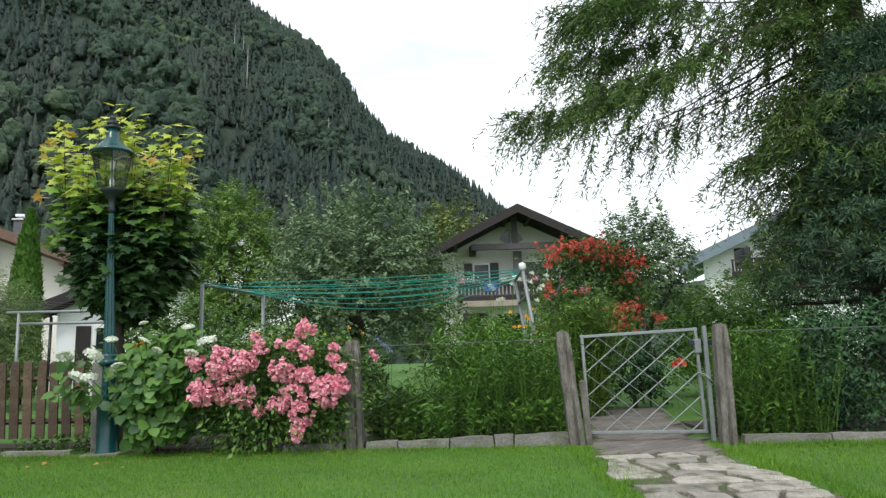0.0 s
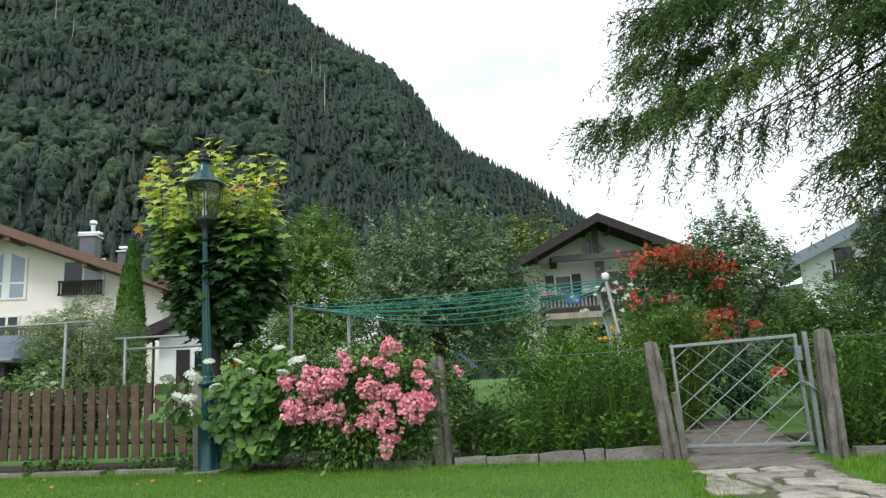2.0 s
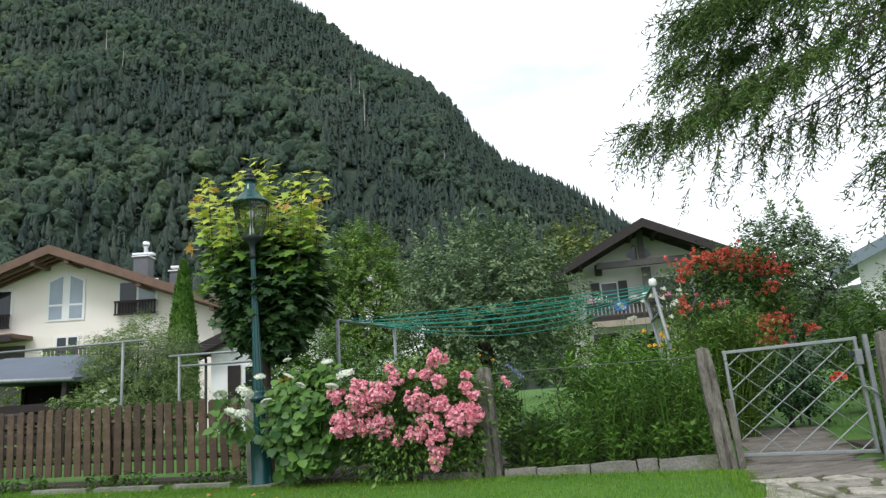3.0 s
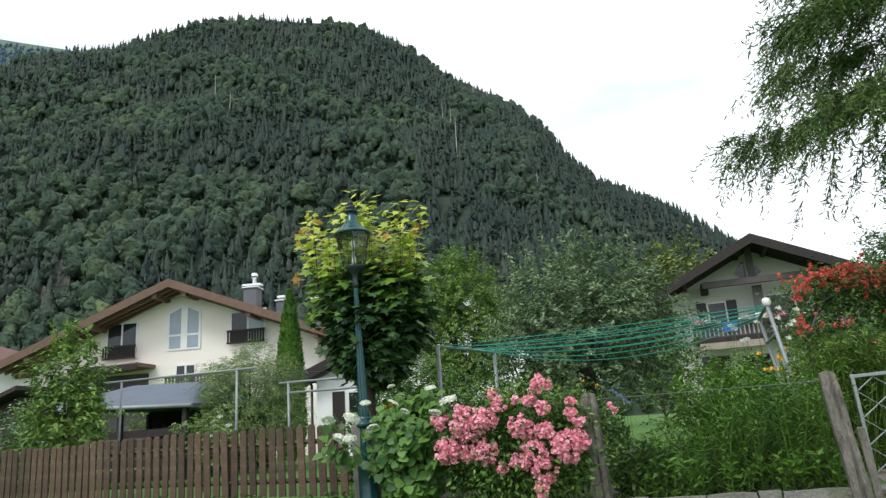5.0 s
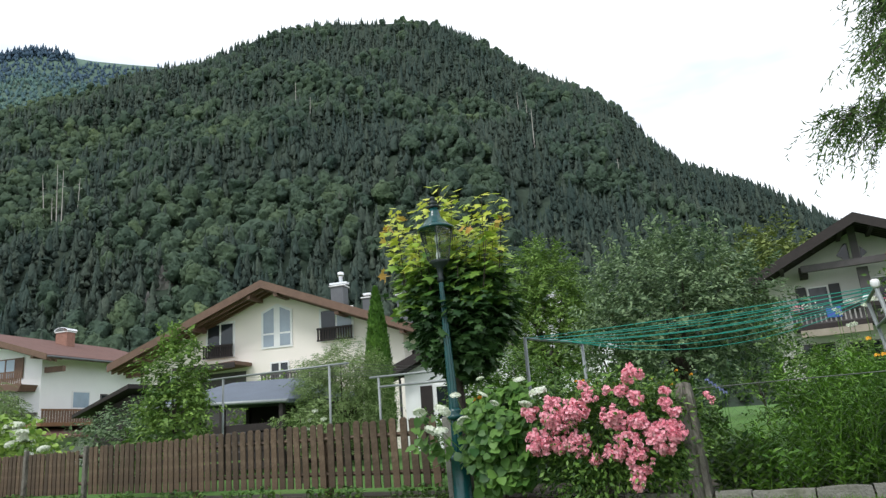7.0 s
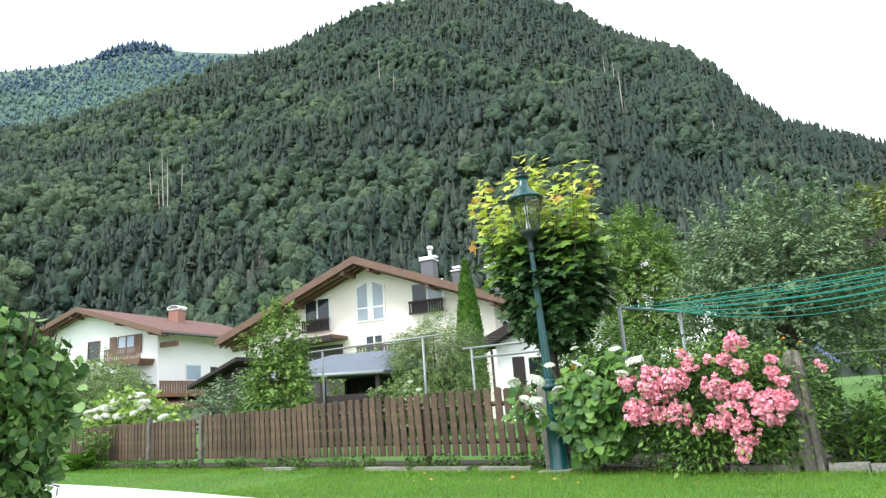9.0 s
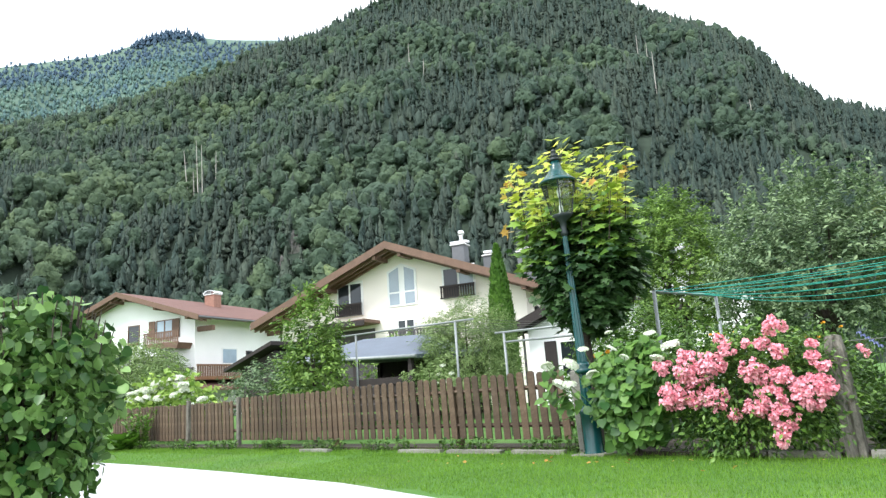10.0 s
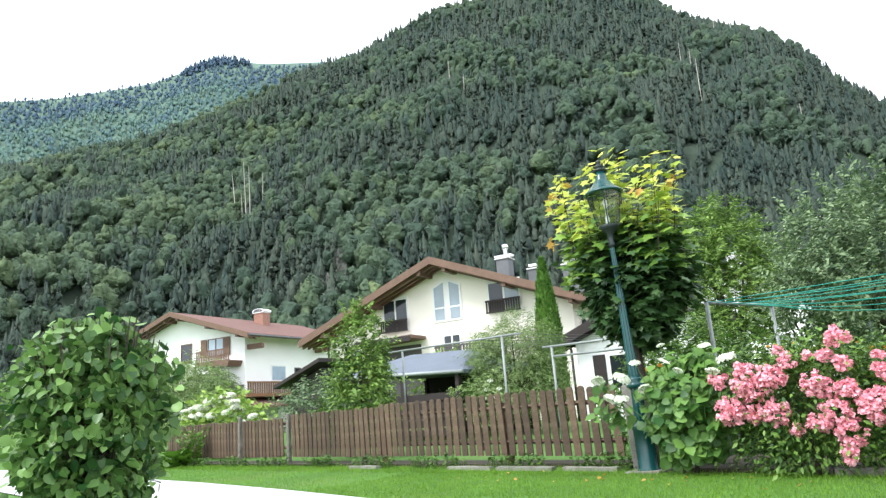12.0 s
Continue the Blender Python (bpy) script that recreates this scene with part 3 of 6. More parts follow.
def window(parent, x0, x1, y, z0, z1, casing="white", pane="pane", bars=(), rails=(), wide=0.07, name="window"):
    """A window in a wall that faces -y: a frame that stands proud and a set-back pane with bars."""
    bm = B()
    box(bm, x0, x1, y - 0.05, y + 0.02, z1 - wide, z1), box(bm, x0, x1, y - 0.05, y + 0.02, z0, z0 + wide)
    box(bm, x0, x0 + wide, y - 0.05, y + 0.02, z0 + wide, z1 - wide), box(bm, x1 - wide, x1, y - 0.05, y + 0.02, z0 + wide, z1 - wide)
    for b in bars:
        box(bm, b - wide * 0.6, b + wide * 0.6, y - 0.047, y + 0.02, z0 + wide, z1 - wide)
    for r in rails:
        box(bm, x0 + wide, x1 - wide, y - 0.044, y + 0.02, r - wide * 0.4, r + wide * 0.4)
    w = part(name, bm, M[casing], parent)
    part("pane", box(B(), x0 + wide, x1 - wide, y - 0.015, y + 0.02, z0 + wide, z1 - wide), M[pane], w)
    bm = box(B(), x0 - 0.06, x1 + 0.06, y - 0.12, y + 0.02, z0 - 0.05, z0)
    part("window_sill", bm, M[casing], w)
    return w


def railing(parent, x0, x1, y, z0, z1, material, step=0.14, name="balcony"):
    """A balcony front: slats between two rails."""
    b = part(name, box(B(), x0, x1, y, y + 0.05, z1 - 0.09, z1), M[material], parent)
    part("bottom_rail", box(B(), x0, x1, y, y + 0.05, z0, z0 + 0.07), M[material], b)
    sl = None
    k = max(2, int((x1 - x0) / step))
    for i in range(k):
        cx = x0 + (x1 - x0) * (i + 0.5) / k
        if sl is None:
            sl = part("slat", box(B(), -step * 0.34, step * 0.34, 0.01, 0.035, z0 + 0.07, z1 - 0.09), M[material], b, at=pose(cx, y, 0)).data
        else:
            part("slat", sl, M[material], b, at=pose(cx, y, 0))
    return b


def gable_house(name, x, y, yaw, label, xl, xr, xa, za, slope, depth, wall, roof, timber, front=1.2, side=1.0, base=0.0, board=0.34):
    """A house whose gable looks to its own -y: walls, a roof of two thick slopes with barge boards, purlins and rafters below."""
    h = thing(name, x, y, base, yaw, label, "house")
    zl, zr = za - 0.3 - slope * (xa - xl), za - 0.3 - slope * (xr - xa)
    part("wall", prism(B(), [(xl, 0), (xr, 0), (xr, zr), (xa, za - 0.3), (xl, zl)], 0, depth), M[wall], h)
    for sgn, xe in ((-1, xl - side), (1, xr + side)):
        ze = za - slope * abs(xe - xa)
        lo = [(xa, za - 0.22), (xa, za), (xe, ze), (xe, ze - 0.22)]
        r = part("roof", prism(B(), lo if sgn < 0 else lo[::-1], -front, depth + 0.6), M[roof], h)
        up = [(xa, za - board), (xa, za + 0.03), (xe, ze + 0.03), (xe, ze - board)]
        part("barge_board", prism(B(), up if sgn < 0 else up[::-1], -front - 0.06, -front - 0.004), M[timber], r)
        g = tube(B(), (xe + 0.05 * sgn, -front, ze - 0.12), (xe + 0.05 * sgn, depth + 0.6, ze - 0.12), 0.07, n=8)
        part("gutter", g, M["sheet"], r)
        span = abs(xe - xa)
        for k in range(int(span / 0.75)):
            px = xa + sgn * (0.7 + 0.75 * k)
            pz = za - slope * abs(px - xa) - 0.22
            if k % 4 == 0:
                part("purlin", box(B(), px - 0.1, px + 0.1, -front + 0.05, 0.0, pz - 0.30, pz - 0.05), M[timber], r)
        for k in range(max(2, int(front / 0.42))):
            yy = -front + 0.25 + 0.42 * k
            beam = [(xa, za - 0.42), (xa, za - 0.275), (xe, ze - 0.275), (xe, ze - 0.42)]
            part("rafter", prism(B(), beam if sgn < 0 else beam[::-1], yy, yy + 0.11), M[timber], r)
        part("soffit", prism(B(), ([(xa, za - 0.27), (xa, za - 0.225), (xe, ze - 0.225), (xe, ze - 0.27)])[::1 if sgn < 0 else -1], -front, 0), M[timber], r)
    return h


def chimney(parent, x, y, z0, z1, w, d, material, cap="arched"):
    c = part("chimney", box(B(), x - w / 2, x + w / 2, y - d / 2, y + d / 2, z0, z1), M[material], parent)
    part("cap", bevelled(box(B(), x - w / 2 - 0.08, x + w / 2 + 0.08, y - d / 2 - 0.08, y + d / 2 + 0.08, z1, z1 + 0.07), 0.02), M["white"], c)
    if cap == "arched":
        bm = B()
        n = 8
        a = [(w * 0.62 * math.cos(math.pi * i / n), z1 + 0.13 + 0.26 * math.sin(math.pi * i / n)) for i in range(n + 1)]
        b = [(p * 0.9, q - 0.03) for p, q in a[::-1]]
        for i in range(n):
            prism(bm, [(x + a[i][0], a[i][1]), (x + a[i + 1][0], a[i + 1][1]), (x + b[n - i - 1][0], b[n - i - 1][1]), (x + b[n - i][0], b[n - i][1])][::-1], y - d * 0.6, y + d * 0.6)
        part("cowl", bm, M["steel"], c)
    elif cap == "pipe":
        part("flue", lathe(B(), [(0.11, z1 + 0.02), (0.11, z1 + 0.55), (0.16, z1 + 0.56), (0.19, z1 + 0.70), (0.16, z1 + 0.82), (0.05, z1 + 0.86)], 10, x + 0.1, y), M["steel"], c)
        part("tray", box(B(), x - w / 2 - 0.14, x + w / 2 + 0.14, y - 0.2, y + 0.2, z1 + 0.16, z1 + 0.26), M["steel"], c)
    else:
        part("cowl", bevelled(box(B(), x - w * 0.5, x + w * 0.5, y - d * 0.5, y + d * 0.5, z1 + 0.18, z1 + 0.3), 0.04), M["steel"], c)
    return c


# ---- ground, road, lawns ----
def ground_sheet():
    """One sheet to the horizon; level in the valley."""
    rs = np.concatenate((np.linspace(0, 60, 40), np.geomspace(70, 4000, 24)))
    n = 72
    a = np.linspace(0, 2 * math.pi, n, endpoint=False)
    V = np.array([(r * math.cos(t), r * math.sin(t), -0.012) for r in rs for t in a])
    F = [(i * n + j, i * n + (j + 1) % n, (i + 1) * n + (j + 1) % n, (i + 1) * n + j) for i in range(len(rs) - 1) for j in range(n)]
    return raw("ground", V, np.array(F)[:, ::-1])


part("ground", ground_sheet(), M["lawn"], label="mown green lawn and meadow on the valley floor", category="lawn", kind="structure")


def road_y(x):
    return np.interp(x, (-60, -20.8, -11.3, -8.27, -5.59, -3.73, -2.2, 0, 40), (6.8, 5.25, 4.70, 4.44, 4.11, 3.86, 3.25, 2.42, -8.66))


road = B()
xs = np.linspace(-60, 40, 41)
up = [road.verts.new((x, road_y(x) + 0.03 * math.sin(3 * x), 0.006)) for x in xs]
lo = [road.verts.new((x - 0.5, road_y(x) - 1.95, 0.006)) for x in xs]
for i in range(40):
    road.faces.new((lo[i], lo[i + 1], up[i + 1], up[i]))
part("road", road, M["asphalt"], label="pale grey paved lane beside the lawn", category="road", kind="structure")

soil = B()
for x0, x1, y0, y1 in ((-3.2, 1.25, 6.55, 8.0), (2.75, 9.0, 6.5, 8.2), (-17, -3.9, 6.95, 7.5)):
    box(soil, x0, x1, y0, y1, -0.05, 0.03)
part("flower_bed_soil", rough(soil, 0.02), M["soil"], label="dark garden soil along the fence", category="soil", kind="structure")


def grass(name, label, spots, height, material="grass"):
    """Blades of grass over rectangles (x0, x1, y0, y1, count); none on the road or the path."""
    Ps = []
    for x0, x1, y0, y1, k in spots:
        P = np.stack((rand.uniform(x0, x1, k), rand.uniform(y0, y1, k), np.full(k, -0.012)), 1)
        keep = (P[:, 1] > road_y(P[:, 0]) + 0.02 + 0.05 * np.sin(9 * P[:, 0]))
        onpath = (np.abs(P[:, 0] - 1.86 - 0.15 * np.maximum(P[:, 1] - 6.0, 0)) < 0.52 + 0.07 * np.sin(P[:, 1] * 5) + 0.04 * np.sin(P[:, 1] * 17)) & (rand.random(k) < np.where(P[:, 1] < 5.7, 0.76, 0.995)) & (P[:, 1] > 1) & (P[:, 1] < 16)
        Ps.append(P[keep & ~onpath])
    P = np.concatenate(Ps)
    k = len(P)
    nrm = np.array((0, 0, 1.0)) + rand.normal(size=(k, 3)) * 0.22
    S = height * (0.5 + rand.random(k))
    V, F = scatter(BLADE, P, turns(nrm), np.stack((S * 0 + 0.042, S, S), 1))
    part(name, raw(name, V, F), M[material], label=label, category="grass", kind="stuff")


grass("lawn_grass", "short mown bright green lawn grass", [(-7, 5.5, 2.9, 6.5, 150000), (-18, -7, 4.0, 7.2, 50000), (-3, 8, 8.2, 16, 24000)], 0.022)
grass("fringe_grass", "longer grass along kerbs and fence feet", [(-17, 1.2, 6.15, 6.6, 9000), (2.75, 6.5, 5.9, 6.35, 5000), (-17, -4, 6.6, 7.0, 5000), (1.1, 1.55, 2.9, 6.2, 3200), (2.2, 2.65, 2.9, 6.1, 3200)], 0.048)


# ---- the mountain ----
AZ = [-110, -80, -74, -66, -58, -54, -49.5, -46.4, -42.1, -38, -29.5, -26.3, -23.2, -19.6, -14.1, -11.4, -9.3, -7.1, -2.9, 0.3, 2.6, 6, 10, 16, 30, 60]
EL = [13.5, 18.0, 20.0, 23.0, 26.7, 28.6, 29.6, 31.0, 32.6, 33.4, 33.4, 32.6, 31.2, 28.8, 26.1, 23.9, 21.0, 18.9, 16.5, 14.2, 12.3, 9.5, 6.5, 5.5, 5.0, 4.5]
FAR_AZ = [-130, -90, -78, -74, -71, -67.1, -64.9, -62, -60.2, -58.2, -53, -46, -36]
FAR_EL = [17.6, 21.6, 23.7, 24.6, 25.5, 26.6, 27.6, 28.8, 28.9, 28.8, 29.1, 29.1, 25.6]


def slope_point(az, u, near, far, azs, els, rugged):
    """A place on a mountainside: az in degrees, u from the foot (0) to the ridge (1)."""
    r = near + (far - near) * u
    top = np.interp(az, azs, els)
    k = np.radians(az)
    n = np.array([noise.fractal((math.sin(a) * b * 0.011, math.cos(a) * b * 0.011, 3.3), 1.0, 2.0, 4) for a, b in zip(k.ravel(), r.ravel())]).reshape(k.shape)
    z = far * np.tan(np.radians(top)) * u ** 1.12 + rugged * n * np.sin(np.pi * np.clip(u, 0, 1)) ** 0.8
    return np.stack((r * np.sin(k), r * np.cos(k), z), -1)


def mountainside(name, label, near, far, azs, els, rugged, material):
    A, U = np.meshgrid(np.linspace(azs[0], azs[-1], 130), np.concatenate((np.linspace(0, 1, 46), [1.12])))
    P = slope_point(A, U, near, far, azs, els, rugged)
    P[-1, :, 2] = P[-2, :, 2] - 30
    P[0, :, 2] = -2
    h, w = A.shape
    F = np.array([(i * w + j, i * w + j + 1, (i + 1) * w + j + 1, (i + 1) * w + j) for i in range(h - 1) for j in range(w - 1)])
    return part(name, raw(name, P.reshape(-1, 3), F, True), M[material], label=label, category="mountain", kind="structure")


mountainside("mountain", "steep forested mountainside above the village", 170, 560, AZ, EL, 26, "slope")
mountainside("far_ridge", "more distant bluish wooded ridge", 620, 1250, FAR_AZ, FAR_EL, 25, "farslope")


def skin(rings):
    """Closes a stack of equal rings into a skin of triangles with pointed ends."""
    n = len(rings[0])
    V = [p for ring in rings for p in ring]
    F = []
    for i in range(len(rings) - 1):
        for j in range(n):
            a, b, c, d = i * n + j, i * n + (j + 1) % n, (i + 1) * n + (j + 1) % n, (i + 1) * n + j
            F += [(a, b, c), (a, c, d)]
    return np.array(V), np.array(F)


def sprays(V, F, k, size, lift, hang, r):
    """Three-cornered leaf sprays over a skin: they face outwards, hang a little and take on the skin's roundness."""
    A = V[F]
    flat = np.cross(A[:, 1] - A[:, 0], A[:, 2] - A[:, 0])
    area = np.linalg.norm(flat, axis=1)
    pick = r.choice(len(F), k, p=area / area.sum())
    N = unit(flat[pick])
    w = r.dirichlet((1, 1, 1), k)
    C = np.einsum("nk,nkj->nj", w, A[pick]) + N * (lift * (0.3 + r.random(k)))[:, None]
    face = unit(N + r.normal(size=(k, 3)) * 0.16)
    D = N * (1, 1, 0) * 0.5 + np.array((0, 0, -hang)) + r.normal(size=(k, 3)) * 0.5
    D = unit(D - face * np.sum(D * face, -1, keepdims=True))
    Q = np.cross(face, D)
    S = (size * (0.6 + 0.8 * r.random(k)))[:, None]
    T = np.stack((C + D * S * 1.15 - face * S * 0.25, C - D * S * 0.55 + Q * S * (0.6 + 0.5 * r.random((k, 1))), C - D * S * 0.6 - Q * S * (0.6 + 0.5 * r.random((k, 1)))), 1)
    return T.reshape(-1, 3), np.repeat(N, 3, 0)


def clad(V, F, k, size, lift, hang, r):
    """A skin with leaf sprays over it: places, triangles and the roundness used for shading."""
    A = V[F]
    flat = np.cross(A[:, 1] - A[:, 0], A[:, 2] - A[:, 0])
    G = np.zeros_like(V)
    for c in range(3):
        np.add.at(G, F[:, c], flat)
    T, N = sprays(V, F, k, size, lift, hang, r)
    return np.concatenate((V, T)), np.concatenate((F, len(V) + np.arange(3 * k).reshape(-1, 3))), unit(np.concatenate((unit(G), N)) + np.array((0, 0, 0.12)))


def conifer_shape(k=80, seed=0, girth=0.145, size=0.034):
    """A spruce one unit tall: drooping sprays round a slim uneven cone."""
    r = np.random.default_rng(seed)
    rings = []
    for z, f in ((0.06, 0.55), (0.16, 0.95), (0.34, 0.80), (0.55, 0.55), (0.78, 0.27), (1.0, 0.01)):
        a = r.random() * 6 + np.arange(6) * 2 * math.pi / 6
        rad = girth * f * (0.78 + 0.3 * r.random(6))
        rings.append(np.stack((rad * np.cos(a), rad * np.sin(a), z + 0.02 * r.normal(size=6) * (f > 0.1)), 1))
    V, F = skin(rings)
    return clad(V, F, k, size, 0.022, 1.1, r)


def broadleaf_shape(seed=0, n=9, levels=7, k=80, size=0.05):
    """A broad crown one unit tall, knotted into lobes with hollows between them and clad in leaf sprays."""
    r = np.random.default_rng(seed)
    m = 13
    d = unit(r.normal(size=(m, 3)) + np.array((0, 0, 0.3)))
    c = d * (0.19, 0.19, 0.31) * (0.7 + 0.5 * r.random((m, 1)))
    lobe = 0.085 + 0.08 * r.random(m)
    rings = []
    for i in range(levels):
        phi = math.pi * (0.06 + 0.92 * i / (levels - 1))
        ring = []
        for j in range(n):
            th = 2 * math.pi * (j + 0.5 * (i % 2) + 0.3 * r.random()) / n
            w = np.array((math.sin(phi) * math.cos(th), math.sin(phi) * math.sin(th), -math.cos(phi)))
            along = c @ w
            off = np.sum(c * c, 1) - along ** 2
            hit = np.where(off < lobe ** 2, along + np.sqrt(np.maximum(lobe ** 2 - off, 0)), 0.10)
            ring.append(w * (max(hit.max(), 0.13) * (0.85 + 0.2 * r.random())) + np.array((0, 0, 0.52)))
        rings.append(np.array(ring))
    V, F = skin(rings)
    return clad(V, F, k, size, 0.045, 0.5, r)


def wood(name, label, count, near, far, azs, els, rugged, shapes, hmin, hmax, material, az_range, want, sink=0.08, lowest=0.0, highest=1.0, bias=0.72, tone=lambda n, az, u: 0.4 + 0.5 * n, spread=0.11, clear=lambda az, u: (az > -53.3) & (az < -51.2) & (u > 0.14) & (u < 0.182)):
    """A joined stand of trees over a mountainside; 'want' says where this kind grows, 'tone' how light its leaves are."""
    seq = np.arange(count)
    az = az_range[0] + (az_range[1] - az_range[0]) * ((seq * 0.7548776662) % 1)
    u = lowest + (highest - lowest) * ((seq * 0.5698402910 + 0.37) % 1) ** bias
    u = u + rand.normal(size=count) * 0.004
    az = az + rand.normal(size=count) * 0.12
    P = slope_point(az, u, near, far, azs, els, rugged)
    n = np.array([noise.noise((p[0] * 0.018, p[1] * 0.018, p[2] * 0.018)) + 0.8 * noise.noise((p[0] * 0.09, p[1] * 0.09, 9)) for p in P]) - 0.006 * (az + 45)
    cliff = np.array([noise.noise((p[0] * 0.02 + 40, p[1] * 0.02, p[2] * 0.02)) for p in P]) > 0.60
    ok = want(n) & ~(cliff & (u < 0.12)) & ~clear(az, u)
    P, az, u, n = P[ok], az[ok], u[ok], n[ok]
    H = rand.uniform(hmin, hmax, len(P)) * (0.8 + 0.2 * u) * (1 - 0.32 * np.clip((u - 0.9) / 0.1, 0, 1))
    T = np.clip(tone(n, az, u) + rand.normal(size=len(P)) * spread, 0, 0.85)
    P[:, 2] -= 0.5 + sink * H
    pairs, tones, rounds = [], [], []
    for i, sh in enumerate(shapes):
        q = np.arange(len(P)) % len(shapes) == i
        R = turns(np.array((0, 0, 1.0)) + rand.normal(size=(q.sum(), 3)) * 0.03)
        wd = H[q] * rand.uniform(0.78, 1.2, q.sum())
        pairs.append(scatter(sh[:2], P[q], R, np.stack((wd, wd, H[q]), 1)))
        rounds.append(np.einsum("nij,kj->nki", R, sh[2]).reshape(-1, 3))
        tones.append(np.repeat(T[q], len(sh[0])))
    me = raw(name, *joined(pairs), True)
    me.normals_split_custom_set_from_vertices(np.concatenate(rounds).astype(np.float32))
    me.attributes.new("tone", "FLOAT", "POINT").data.foreach_set("value", np.concatenate(tones).astype(np.float32))
    part(name, me, M[material], label=label, category="forest", kind="stuff")


VIEW = (-82, 12)
SIDE = (170, 560, AZ, EL, 26)


def leaf_tone(n, az, u):
    return 0.24 + 0.45 * n - 0.0028 * (az + 45)


def needle_tone(n, az, u):
    return 0.36 + 0.25 * n + 0.10 * np.sin(0.31 * az) * np.sin(9 * u)


wood("broadleaf_forest", "dense summer-green broadleaf trees on the lower mountainside", 3100, *SIDE, [broadleaf_shape(s, 10, 8, 140, 0.048) for s in range(8)], 9.0, 19, "forest", VIEW, lambda n: n > 0.0, 0.14, 0.0, 0.45, 0.85, leaf_tone)
wood("upper_broadleaf_forest", "dense summer-green broadleaf trees on the upper mountainside", 5900, *SIDE, [broadleaf_shape(s + 20, 8, 6, 66, 0.052) for s in range(8)], 8.5, 16, "forest", VIEW, lambda n: n > 0.0, 0.14, 0.43, 1.0, 0.9, leaf_tone)
wood("spruce_forest", "dark spruces standing among the lower broadleaf trees", 3700, *SIDE, [conifer_shape(78, s, 0.135 + 0.01 * s) for s in range(7)], 10, 20, "spruce", VIEW, lambda n: n < 0.17, 0.06, 0.0, 0.45, 0.85, needle_tone)
wood("upper_spruce_forest", "dark spruces standing among the upper broadleaf trees", 6600, *SIDE, [conifer_shape(36, s + 9, 0.14 + 0.01 * s, 0.044) for s in range(7)], 9.5, 17, "spruce", VIEW, lambda n: n < 0.17, 0.06, 0.43, 1.0, 0.9, needle_tone)
wood("ridge_spruces", "dark spruces along the skyline", 110, *SIDE, [conifer_shape(80, s) for s in range(5)], 7, 14, "spruce", (-52, 8), lambda n: n < 0.3, 0.03, 0.96, 1.0, 1.0, needle_tone)
# towards the crest the tone drops into the bluest, haze-tinted colours
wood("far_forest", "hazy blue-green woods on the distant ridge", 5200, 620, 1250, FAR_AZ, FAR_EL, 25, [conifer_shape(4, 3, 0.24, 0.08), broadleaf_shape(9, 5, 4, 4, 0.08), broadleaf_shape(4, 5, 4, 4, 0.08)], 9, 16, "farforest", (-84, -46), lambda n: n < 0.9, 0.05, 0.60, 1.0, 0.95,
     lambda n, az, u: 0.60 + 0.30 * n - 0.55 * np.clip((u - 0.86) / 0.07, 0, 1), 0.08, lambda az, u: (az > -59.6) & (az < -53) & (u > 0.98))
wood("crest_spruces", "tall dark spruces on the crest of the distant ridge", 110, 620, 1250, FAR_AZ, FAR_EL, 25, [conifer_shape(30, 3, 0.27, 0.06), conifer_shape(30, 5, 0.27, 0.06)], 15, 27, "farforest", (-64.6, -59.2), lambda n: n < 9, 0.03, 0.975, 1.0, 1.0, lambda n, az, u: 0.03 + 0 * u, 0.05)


def dead_trunk(az, u, h, lean):
    p = slope_point(np.array([az]), np.array([u]), 170, 560, AZ, EL, 26)[0]
    ob = thing("dead_tree", p[0], p[1], p[2], 0, "bare bleached dead trunk on the mountainside", "tree", "dead trees on the mountainside")
    bm = tube(B(), (0, 0, -3), (lean, 0, h), 0.32, 0.09, 6)
    for k in range(5):
        z, a = h * (0.45 + 0.1 * k), 2.4 * k
        tube(bm, (lean * z / h, 0, z), (lean * z / h + 1.6 * math.cos(a), 1.6 * math.sin(a), z + 0.5), 0.09, 0.03, 4)
    part("trunk", bm, M["greybark"], ob)


for az, u, h, lean in ((-60.3, 0.42, 28, -5), (-59.5, 0.40, 37, -3), (-59.2, 0.40, 33, -1.5), (-58.2, 0.41, 22, 0.5), (-59.8, 0.405, 20, -2), (-41.0, 0.52, 20, 0), (-39.8, 0.5, 13, 1),
                       (-19.5, 0.50, 24, 0.5), (-17.6, 0.83, 26, 1), (-16.4, 0.82, 22, 1.5), (-20.6, 0.66, 20, 0.5), (-19.9, 0.64, 18, 0.8), (-12.5, 0.48, 14, 0)):
    dead_trunk(az, u, h, lean)


def outcrop(az, u, w, h):
    p = slope_point(np.array([az]), np.array([u]), 170, 560, AZ, EL, 26)[0]
    bm = B()
    bmesh.ops.create_icosphere(bm, subdivisions=4, radius=1)
    for v in bm.verts:
        n = noise.fractal(v.co * 1.9, 0.8, 2.1, 6) * 0.45 - 0.30 * abs(noise.noise(v.co * 2.7 + Vector((w, h, 0)))) - 0.2 * abs(noise.noise(v.co * 6.1))
        v.co *= 1 + n
        v.co.x, v.co.y, v.co.z = v.co.x * w, v.co.y * w * 0.45, v.co.z * h
    ob = part("rock_outcrop", bm, M["rock"], label="bare grey rock face among the trees", category="rock")
    ob.matrix_world = pose(p[0], p[1], p[2], 0, 0, -az)


outcrop(-51.8, 0.187, 3.6, 6.5), outcrop(-52.8, 0.163, 3.2, 4.6), outcrop(-53.9, 0.275, 3, 4), outcrop(-6.5, 0.33, 4, 1.8)


